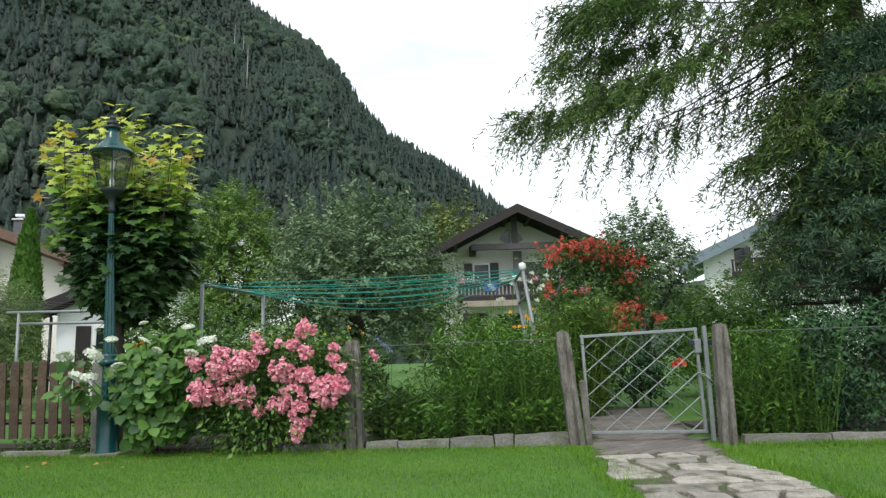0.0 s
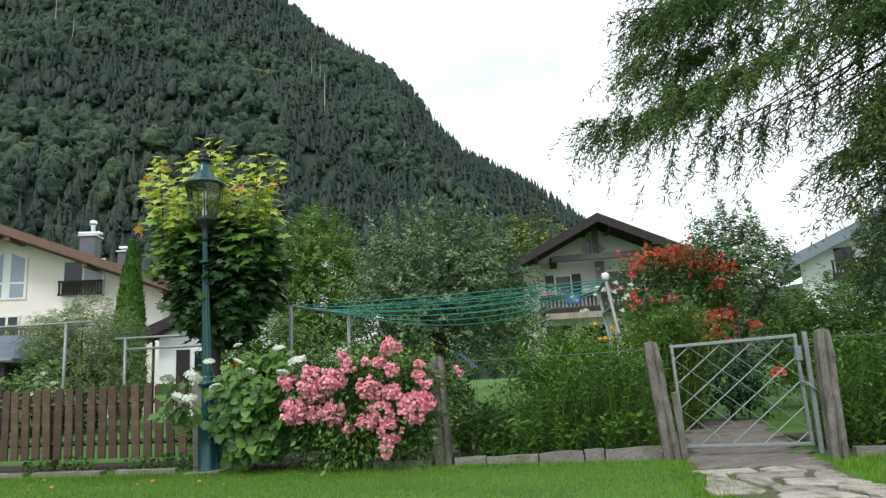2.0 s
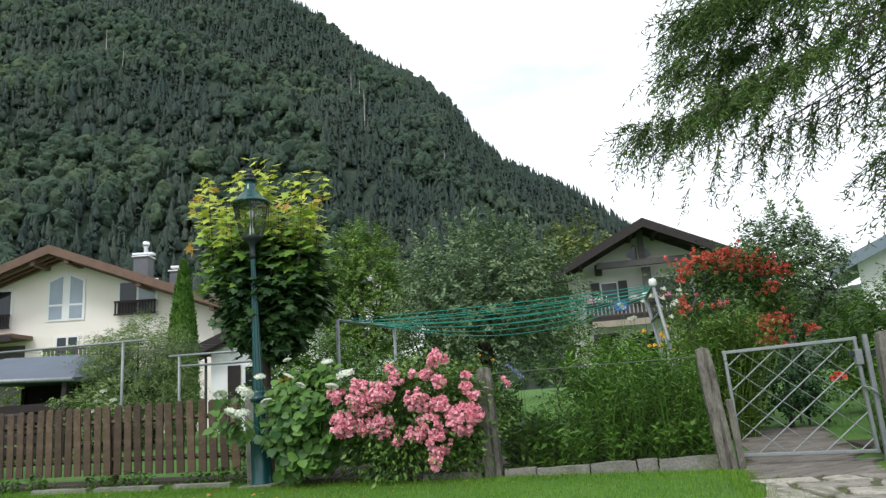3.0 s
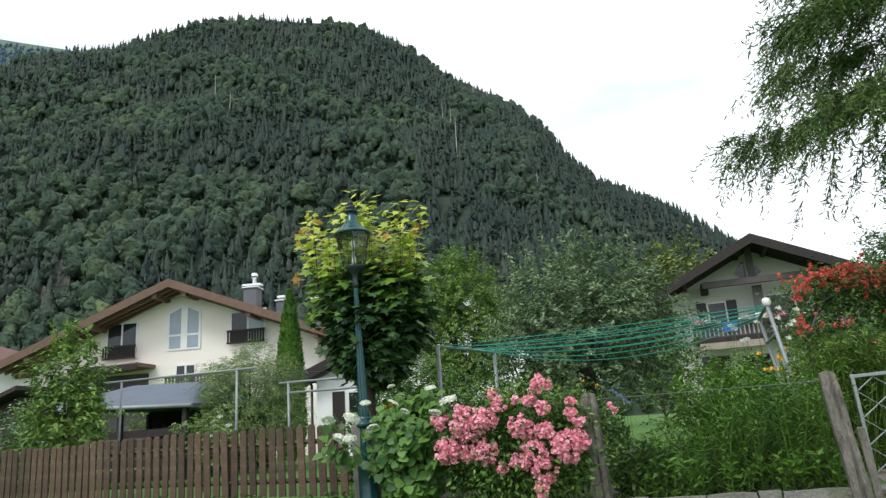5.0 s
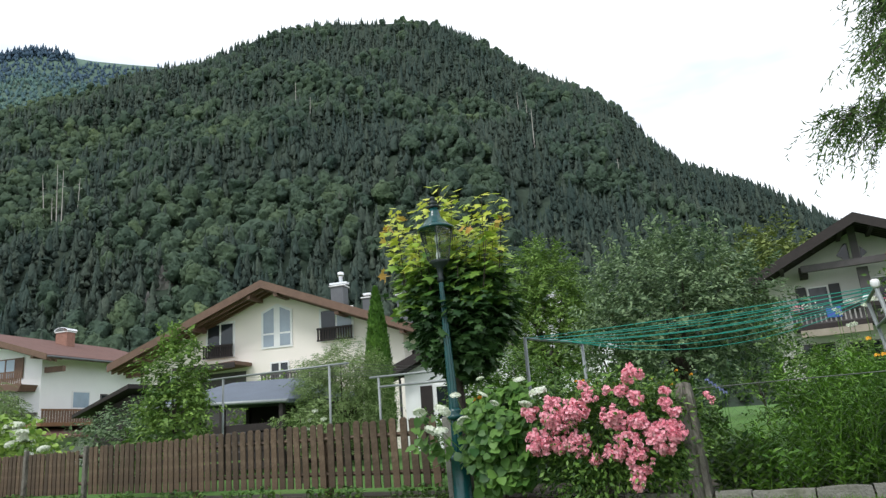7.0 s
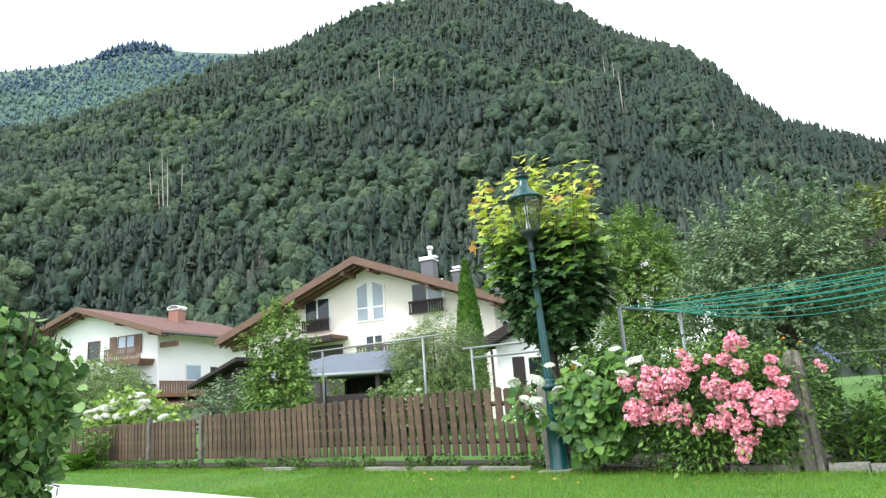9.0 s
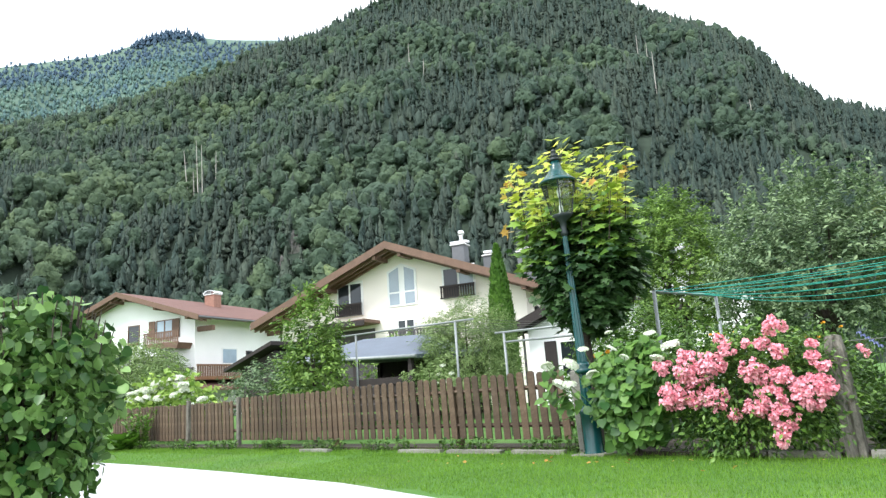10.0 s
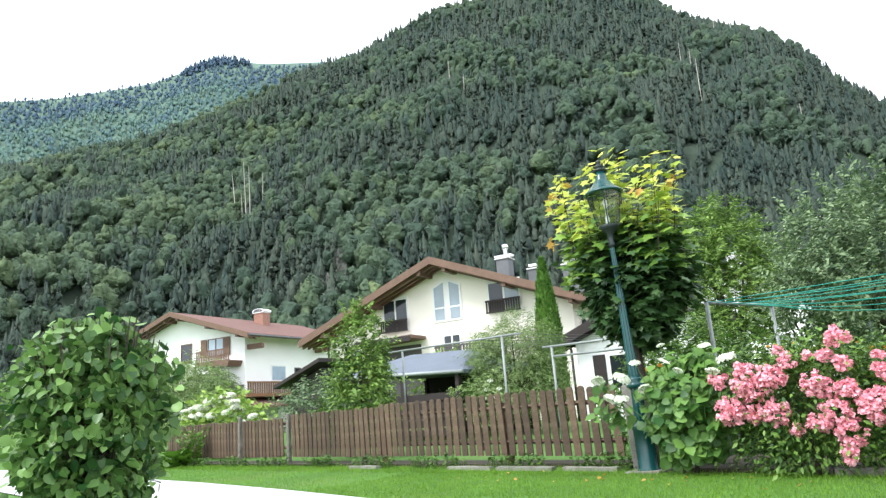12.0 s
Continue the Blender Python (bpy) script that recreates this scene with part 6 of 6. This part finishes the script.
def pine(name, x, y, label, h, r, count, low):
    ob = thing(name, x, y, 0, 0, label, "tree")
    bm = tube(B(), (0, 0, -0.1), (0, 0, h), 0.22, 0.05, 10, False)
    Ps, Ds = [], []
    random.seed(int(x * 7))
    for i in range(count):
        t = i / count
        z, a = low + (h - low) * t, 2.4 * i
        L = r * (1 - 0.85 * t) * random.uniform(0.75, 1.1)
        e = Vector((L * math.cos(a), L * math.sin(a), z + 0.1 * L - 0.05 * L * L))
        tube(bm, (0, 0, z), e, 0.045 * (1.1 - t), 0.012, 5, False)
        for f, off in ((1.0, 0), (0.80, 1), (0.74, -1), (0.5, 0.4), (0.28, -0.3)):
            way = (e - Vector((0, 0, z))).normalized()
            c = Vector((0, 0, z)).lerp(e, f) + way.cross(Vector((0, 0, 1))) * off * 0.22 * L + Vector((0, 0, random.uniform(-0.06, 0.1)))
            q = unit(rand.normal(size=(48, 3)) + np.array((0, 0, 0.35)))
            rr = random.uniform(0.17, 0.30)
            Ps.append(np.array(c) + q * rr * (1, 1, 0.62) * (0.7 + 0.4 * rand.random((48, 1)))), Ds.append(q + np.array(way) * 0.5 + np.array((0, 0, 0.45)))
    P, D = np.concatenate(Ps), np.concatenate(Ds)
    part("trunk", bm, M["bark"], ob)
    k = len(P)
    part("crown", raw("crown", *scatter(TUFT, P, turns(rand.normal(size=(k, 3)), along=D), 0.075 + 0.05 * rand.random(k))), M["pine"], ob)


pine("pine_tree", 5.95, 9.0, "dense dark blue-green pine behind the hedge", 5.2, 1.70, 74, 1.45)
pine("pine_tree", 9.6, 14.5, "farther dark pine tree", 8, 2.3, 56, 1.3)


# ---- hedge and perennials behind the fence ----
def clump(name, x, y, label, w, d, h, count, size, template, material, category="plant", lift=0.0):
    """Upright leafy stems, packed into a patch."""
    ob = thing(name, x, y, 0, 0, label, category)
    Ps, Os, st = [], [], B()
    for _ in range(count):
        bx, by = random.uniform(-w / 2, w / 2), random.uniform(-d / 2, d / 2)
        hh = h * random.uniform(0.62, 1.05) * (1 - 0.25 * (2 * bx / w) ** 4)
        lx, ly = random.gauss(0, 0.09), random.gauss(0, 0.09) - 0.03
        k = int(hh / 0.024)
        t = np.linspace(0.08, 1, k)
        Ps.append(np.stack((bx + lx * hh * t * t * 2, by + ly * hh * t * t * 2, lift + hh * t), 1))
        a = rand.uniform(0, 6.28) + np.arange(k) * 2.4
        Os.append(np.stack((np.cos(a), np.sin(a), 0.55 * np.ones(k)), 1))
        tube(st, (bx, by, 0), (bx + lx * hh * 2, by + ly * hh * 2, hh), 0.005, 0.003, 3, False)
    P, O = np.concatenate(Ps), np.concatenate(Os)
    k = len(P)
    nrm = np.stack((-O[:, 0] * 0.5, -O[:, 1] * 0.5, np.ones(k)), 1) + rand.normal(size=(k, 3)) * 0.3
    part("stalk", st, M[material], ob)
    part("leaves", raw("leaves", *scatter(template, P, turns(nrm, along=O + rand.normal(size=(k, 3)) * 0.2), size * (0.6 + 0.7 * rand.random(k)))), M[material], ob)
    return ob


random.seed(21)
SPEAR = ([(0, 0, 0), (-0.13, 0.4, 0.03), (0, 1, -0.15), (0.13, 0.4, 0.03)], [(0, 2, 1), (0, 3, 2)])
clump("goldenrod_patch", 0.72, 7.15, "tall fresh green goldenrod stems behind the wire fence", 1.2, 0.9, 1.18, 150, 0.080, SPEAR, "perennial")
clump("phlox_patch", -0.15, 7.2, "green perennial stems behind the wire fence", 1.0, 0.7, 0.72, 80, 0.10, SPEAR, "perennial")
clump("phlox_patch", -0.65, 6.85, "low dark green perennials beside the post", 0.5, 0.4, 0.55, 40, 0.11, LEAF, "mid")
clump("perennial_patch", 0.3, 6.75, "low mixed green herbs along the wire fence", 1.9, 0.3, 0.42, 90, 0.09, LEAF, "perennial")
clump("goldenrod_patch", 3.3, 6.95, "tall fresh green goldenrod stems beside the gatepost", 1.15, 0.9, 1.10, 150, 0.078, SPEAR, "perennial")
clump("perennial_patch", 3.2, 6.6, "low mixed green herbs along the kerb", 1.0, 0.3, 0.45, 60, 0.09, LEAF, "perennial")
clump("lily_patch", 0.9, 8.6, "pale green grassy lily leaves by the clothes line", 0.9, 0.6, 1.2, 60, 0.14, SPEAR, "perennial")
clump("grass_tuft", 1.78, 9.5, "dense tuft of bright green feathery leaves", 0.56, 0.4, 1.62, 230, 0.12, SPEAR, "fresh")
clump("perennial_patch", 5.2, 9.6, "waist-high fresh green perennials in the back garden", 2.4, 1.6, 1.25, 130, 0.12, SPEAR, "perennial")
clump("perennial_patch", -2.2, 8.9, "green perennials with orange flowers behind the roses", 2.6, 1.0, 1.15, 130, 0.11, LEAF, "mid")
clump("perennial_patch", -4.6, 9.3, "mixed green perennials beside the lamp", 1.6, 1.0, 1.05, 70, 0.11, LEAF, "perennial")
clump("perennial_patch", -3.95, 8.6, "tall green perennials between lamp and clothes line", 1.1, 0.6, 1.5, 95, 0.11, LEAF, "perennial")
clump("perennial_patch", 1.2, 13.5, "mixed green perennials in the back garden", 2.0, 1.0, 0.95, 70, 0.12, LEAF, "mid")
for i in range(9):
    cx = -15.8 + 1.45 * i
    clump("ground_cover", cx, 6.72 + 0.02 * i % 0.1, "low ivy-like greenery at the foot of the picket fence", 1.0, 0.18, 0.17, 34, 0.06, BROAD, "mid")
clump("verge_weed", -14.6, 6.75, "tall weed growing in front of the picket fence", 0.35, 0.25, 0.85, 18, 0.11, LEAF, "perennial")
clump("broadleaf_weed", -15.0, 6.5, "broad-leaved weed at the edge of the lawn", 0.7, 0.3, 0.22, 18, 0.3, BROAD, "perennial")

clump("lily_patch", 0.25, 9.2, "tall fresh green stems beside the clothes line", 1.0, 0.7, 1.35, 70, 0.14, SPEAR, "perennial")
tree("forsythia_shrub", 0.6, 24, "tall fresh green shrub below the gabled house", 0.9, 0.06, (0, 0, 1.3), (1.6, 1.0, 1.1), 110, 34, 0.15, LEAF, "fresh", 0.2, 0.5, category="shrub")
tree("forsythia_shrub", -1.9, 27, "tall green shrub beside the pale awning", 0.9, 0.06, (0, 0, 2.4), (1.5, 1.0, 2.0), 110, 34, 0.17, LEAF, "mid", 0.2, 0.5, category="shrub")
hedge = thing("yew_hedge", 4.75, 7.0, 0, 0, "dense dark green yew hedge behind the wire fence", "hedge")
P, out = crown_points((0, 0, 0.62), (1.25, 0.55, 0.62), 260, 60, 0.10, 0.75, 0.10, -0.95)
P[:, 2] = np.abs(P[:, 2]) + 0.03
part("leaves", raw("leaves", *leaves(LEAF, P, out, 0.065, 0.5, 0.7)), M["yew"], hedge)
part("branches", limbs(0.6, 0.05, [(-0.8, 0, 0.8), (0.8, 0, 0.8), (0.4, 0.1, 1.0), (-0.4, 0, 1.0)]), M["bark"], hedge)
hedge2 = copy_thing(hedge, pose(6.7, 7.3, 0, 0, 0, 25))


# ---- flowering shrubs ----
def blossom(k, radius, petal, flat=0.7):
    """A rounded head of small petals."""
    d = unit(rand.normal(size=(k, 3)))
    d[:, 2] = np.abs(d[:, 2]) * 1.0 - 0.25 * rand.random(k)
    P = d * radius * (1, 1, flat)
    return scatter(PETAL, P, turns(d + rand.normal(size=(k, 3)) * 0.22), petal * (0.7 + 0.6 * rand.random(k)))


heads = [raw("flower_head", *blossom(260, 0.085, 0.026, 0.6)) for _ in range(4)]
hy = thing("hydrangea_bush", -3.0, 6.45, 0, 0, "hydrangea bush with big heart-shaped leaves and white flower heads", "shrub")
P, out = crown_points((0.02, 0, 0.64), (0.42, 0.36, 0.54), 170, 8, 0.11, 0.78, 0.06, -0.9)
P = P[P[:, 2] > 0.12]
o2 = out[:len(P)] * 0.6 + np.array((0, -0.55, -0.35))
part("leaves", raw("leaves", *scatter(HEART, P, turns(out[:len(P)] * 0.4 + np.array((0, -0.70, 0.75)) + rand.normal(size=P.shape) * 0.34, along=o2 + rand.normal(size=P.shape) * 0.5), np.array((1.22, 1.0, 1.0)) * (0.075 + 0.050 * rand.random((len(P), 1))))), M["hydrangea"], hy)
part("stalk", limbs(0.4, 0.02, [(0.3 * math.cos(i), 0.25 * math.sin(i), 0.9) for i in range(9)]), M["bark"], hy)
Q = np.repeat(np.array([(-0.95, -0.2, 0.72), (-0.8, -0.2, 0.68), (-0.68, -0.2, 0.66), (-0.9, -0.15, 0.9), (-0.7, -0.15, 0.55)]), 7, 0) + rand.normal(size=(35, 3)) * 0.07
part("side_shoot", raw("side_shoot", *scatter(HEART, Q, turns(np.array((0, -0.7, 0.8)) + rand.normal(size=Q.shape) * 0.35, along=np.array((0, -0.4, -0.8)) + rand.normal(size=Q.shape) * 0.4), 0.085 + 0.05 * rand.random(35))), M["hydrangea"], hy, kind="stuff")
random.seed(5)
for i, (hx, hz, hs) in enumerate(((-0.35, 1.16, 0.7), (-0.55, 1.01, 1.1), (-0.72, 0.79, 1.1), (-0.56, 0.79, 0.9), (-0.85, 1.01, 0.85), (-0.31, 0.88, 0.85), (-0.03, 1.31, 0.5), (0.41, 1.26, 0.75), (0.59, 1.11, 1.1), (0.47, 1.0, 0.8), (-0.03, 1.14, 0.7), (0.08, 1.04, 0.6))):
    part("flower_stem", tube(B(), (hx * 0.45, -0.05, 0.35), (hx, -0.36 + 0.04 * (i % 3), hz), 0.006, 0.004, 5), M["hydrangea"], hy)
    part("flower_head", heads[i % 4], M["petalwhite"], hy, at=pose(hx, -0.36 + 0.04 * (i % 3), hz, random.uniform(-5, 35), random.uniform(-25, 25), 50 * i) @ Matrix.Diagonal((hs, hs, hs * (0.85 if hs > 0.88 else 0.55), 1)))

rb = thing("pink_rose_bush", -1.85, 6.42, 0, 0, "sprawling rose bush covered in clusters of pink blossom", "shrub")
P, out = crown_points((0.05, 0.12, 0.62), (0.82, 0.38, 0.58), 170, 34, 0.15, 0.5, 0.14, -0.9)
P = np.vstack((P, crown_points((0.3, 0.1, 0.85), (0.5, 0.3, 0.35), 50, 34, 0.2)[0]))
P = np.vstack((P, crown_points((0.0, 0.15, 0.28), (0.95, 0.3, 0.26), 80, 30, 0.25, 0.3)[0]))
P[:, 2] = np.maximum(P[:, 2], 0.04)
out = unit(P - np.array((0.05, 0.3, 0.5)))
part("leaves", raw("leaves", *leaves(LEAF, P, out, 0.062)), M["roseleaf"], rb)
part("stalk", limbs(0.5, 0.02, [(0.7 * math.cos(i), 0.25 * math.sin(i), 0.75) for i in range(10)]), M["bark"], rb)
def rose_meshes(material):
    made = []
    for _ in range(4):
        me = raw("blossom", *blossom(22, 0.026, 0.031, 0.8))
        me.materials.append(material)
        made.append(me)
    return made


def blooms(parent, meshes, spots, material, parts=290):
    """Blossoms: the first ones as parts of their own, the rest joined."""
    rest = []
    for i, (x, y, z) in enumerate(spots):
        s = random.uniform(0.7, 1.15)
        m = pose(x, y, z, random.uniform(0, 70), random.uniform(-40, 40), 70 * i) @ Matrix.Diagonal((s, s, s, 1))
        if i < parts:
            part("blossom", meshes[i % 4], material, parent, at=m)
        else:
            V, F = blossom(22, 0.026, 0.031, 0.8)
            rest.append((V @ np.array(m.to_3x3()).T + np.array(m.translation), F))
    if rest:
        part("blossom_mass", raw("blossom_mass", *joined(rest)), material, parent, kind="stuff")


random.seed(9)
spots = []
for cx, cz, rr in ((-0.65, 0.89, 0.08), (-0.36, 0.85, 0.15), (-0.15, 0.90, 0.10), (-0.57, 0.60, 0.13), (-0.37, 0.57, 0.07), (-0.19, 0.57, 0.11), (-0.04, 0.40, 0.05), (-0.01, 1.03, 0.06), (-0.45, 0.99, 0.05), (0.44, 1.19, 0.08), (0.21, 0.81, 0.11), (0.30, 1.06, 0.05), (0.45, 0.97, 0.055),
                   (0.15, 0.47, 0.065), (0.32, 0.55, 0.12), (0.45, 0.73, 0.09), (0.66, 0.60, 0.14), (0.78, 0.64, 0.07), (0.41, 0.38, 0.10), (0.37, 0.20, 0.065), (0.72, 0.89, 0.05), (0.78, 0.82, 0.04), (0.73, 1.02, 0.03), (0.18, 1.06, 0.03), (-0.07, 1.13, 0.035)):
    for _ in range(int(2700 * rr * rr) + 5):
        a, q = random.uniform(0, 6.28), math.sqrt(random.random())
        px, pz = 1.15 * rr * q * math.cos(a), 1.1 * rr * q * math.sin(a)
        spots.append((cx + px, -0.27 - 0.7 * math.sqrt(max(0, rr * rr - px * px - pz * pz)) + random.uniform(-0.02, 0.06), cz + pz))
spots += [(1.08 + random.gauss(0, 0.03), 0.05, 0.90 + random.gauss(0, 0.03)) for _ in range(4)]
random.shuffle(spots)
blooms(rb, rose_meshes(M["pink"]), spots, M["pink"])

# the red climbing rose on its arch
ar = thing("red_climbing_rose", 2.35, 11.3, 0, 0, "climbing rose on an arch with masses of scarlet blossom", "shrub")
bm = B()
for y0 in (-0.25, 0.25):
    pts = [(-0.75, y0, 0), (-0.75, y0, 1.8), (-0.5, y0, 2.3), (0, y0, 2.5), (0.5, y0, 2.3), (0.75, y0, 1.8), (0.75, y0, 0)]
    for p, q in zip(pts, pts[1:]):
        tube(bm, p, q, 0.018, n=6)
part("arch", bm, M["wire"], ar, "thin metal rose arch")
pl = [crown_points(c, r, n_, 30, 0.18, 0.4)[0] for c, r, n_ in (((-0.05, 0, 2.42), (0.88, 0.5, 0.32), 120), ((0.55, 0, 1.75), (0.36, 0.4, 0.70), 70), ((-0.75, 0, 1.5), (0.3, 0.35, 0.8), 30), ((0.45, 0, 0.7), (0.75, 0.5, 0.6), 50))]
P = np.concatenate(pl)
P[:, 2] = np.maximum(P[:, 2], 0.05)
part("leaves", raw("leaves", *leaves(LEAF, P, unit(P - np.array((0, 0.6, 1.4))), 0.075)), M["mid"], ar)
random.seed(13)
spots = []
for cx, cz, sx, sz, k in ((-0.40, 2.66, 0.26, 0.10, 95), (-0.05, 2.62, 0.26, 0.13, 95), (0.30, 2.48, 0.24, 0.10, 60), (0.66, 2.40, 0.12, 0.08, 30), (-0.72, 2.50, 0.10, 0.10, 26), (-0.80, 2.02, 0.08, 0.14, 16), (0.48, 2.10, 0.09, 0.10, 18), (-0.35, 1.95, 0.10, 0.06, 8),
                          (0.30, 1.58, 0.16, 0.10, 60), (0.55, 1.62, 0.13, 0.08, 45), (0.22, 1.32, 0.10, 0.10, 26), (0.97, 1.46, 0.05, 0.05, 16), (0.45, 1.38, 0.14, 0.12, 20)):
    for _ in range(k):
        spots.append((random.gauss(cx, sx * 0.82), -0.40 + random.uniform(-0.14, 0.22), random.gauss(cz, sz * 0.8)))
random.shuffle(spots)
blooms(ar, rose_meshes(M["red"]), spots, M["red"], 200)

# the far white hydrangea, and scattered single flowers
fhy = thing("white_hydrangea", -16.6, 8.6, 0, 0, "far hydrangea bush heavy with white flower heads", "shrub")
P, out = crown_points((0, 0, 0.8), (1.9, 0.6, 0.75), 110, 22, 0.12, 0.6, 0.1)
part("leaves", raw("leaves", *leaves(BROAD, P, out, 0.14)), M["hydrangealight"], fhy)
random.seed(31)
for i in range(36):
    a, r = random.uniform(0, 6.28), random.random() ** 0.5
    px = 1.9 * r * math.cos(a)
    part("flower_head", heads[i % 4], M["petalwhite"], fhy, at=pose(px, 0.5 * r * math.sin(a) - 0.2, 0.95 + 0.62 * math.sqrt(max(0, 1 - r * r)) + random.uniform(-0.25, 0.03), 20, 0, 60 * i) @ Matrix.Diagonal((1.5, 1.5, 1.4, 1)))


def flowers(name, label, spots, material, size, group):
    """Single flower heads on thin stems."""
    me = raw("head", *blossom(26, 0.03, 0.03, 0.5))
    for x, y, z in spots:
        ob = thing(name, x, y, 0, 0, label, "flower", group)
        part("stem", tube(B(), (0, 0, 0), (0, 0, z), 0.004, n=4), M["perennial"], ob)
        part("head", me, M[material], ob, at=pose(0, 0, z, 15, 0, 40 * x) @ Matrix.Diagonal((size, size, size, 1)))


random.seed(41)
flowers("orange_daisy", "orange daisy on a thin green stem", [(random.gauss(-2.15, 0.45), random.uniform(8.2, 8.8), random.uniform(1.05, 1.32)) for _ in range(22)], "orange", 0.6, "orange daisies behind the roses")
flowers("orange_lily", "orange lily on a thin green stem", [(-4.15 + 0.1 * i, 7.9, 1.14 + 0.02 * (i % 3)) for i in range(4)] + [(random.uniform(0.75, 1.2), 9.9, random.uniform(1.1, 1.6)) for _ in range(8)], "orange", 0.85, "orange lilies")
flowers("white_daisy", "small white flower on a thin stem", [(random.uniform(0.5, 1.6), random.uniform(10.8, 11.2), random.uniform(1.7, 2.25)) for _ in range(14)] + [(-8.35 + 0.1 * i, 9.45, 0.95 + 0.16 * (i % 3)) for i in range(5)], "petalwhite", 1.3, "white garden flowers")
flowers("blue_delphinium", "blue delphinium spray in the garden", [(-1.50 + 0.05 * i, 11.5, 1.26 - 0.045 * i) for i in range(6)], "blue", 0.85, "blue delphinium")
flowers("pink_rose", "single red rose beside the path", [(3.32, 10.0, 0.72), (3.38, 10.05, 0.68), (3.28, 10.1, 0.67)], "red", 1.7, "single roses by the path")


# ---- the lilac bush beside the lane ----
lb = thing("lilac_bush", -5.65, 1.50, 0, 0, "leafy lilac bush with woody stems beside the lane", "shrub")
P, out = crown_points((0, 0, 0.98), (0.47, 0.52, 0.82), 220, 22, 0.12, 0.6, 0.08, -0.95)
P[:, 2] = np.clip(P[:, 2], 0.08, 1.72 + 0.06 * rand.normal(size=len(P)))
part("leaves", raw("leaves", *leaves(HEART, P, out, 0.080, 0.45, 1.05, 1.3)), M["lilac"], lb)
bm = B()
random.seed(17)
for i in range(26):
    a, r = random.uniform(0, 6.28), random.uniform(0.1, 0.5)
    m = (0.45 * r * math.cos(a), 0.45 * r * math.sin(a), random.uniform(0.5, 0.8))
    tube(bm, (0.12 * math.cos(a), 0.12 * math.sin(a), -0.05), m, 0.022, 0.015, 6, False)
    tube(bm, m, (r * math.cos(a), r * math.sin(a), random.uniform(1.2, 1.75)), 0.015, 0.006, 5, False)
for i in range(46):
    a, r = random.uniform(0, 6.28), random.random() ** 0.5 * 0.5
    z = 0.98 + 0.80 * math.sqrt(max(0.1, 1 - (r / 0.6) ** 2))
    tube(bm, (r * math.cos(a), r * math.sin(a), z - 0.18), (1.1 * r * math.cos(a) + random.gauss(0, 0.03), 1.1 * r * math.sin(a), z + random.uniform(0.0, 0.10)), 0.007, 0.004, 4, False)
part("stalk", bm, M["bark"], lb)

for ob_ in bpy.data.objects:
    if ob_.type == "MESH" and ob_.name.split(".")[0] in ("leaves", "stalk", "crown", "young_foliage", "reddish_foliage"):
        tagged(ob_, kind="stuff")

# a few dry leaves on the lawn by the lamp
k = 26
P = np.stack((rand.normal(-3.0, 1.3, k), rand.uniform(5.3, 6.35, k), np.full(k, 0.022)), 1)
part("fallen_leaves", raw("fallen_leaves", *scatter(BROAD, P, turns(np.array((0, 0, 1.0)) + rand.normal(size=(k, 3)) * 0.3), 0.035 + 0.03 * rand.random(k))), M["mapletip"], label="dry tan leaves scattered on the lawn", category="leaf", kind="stuff")
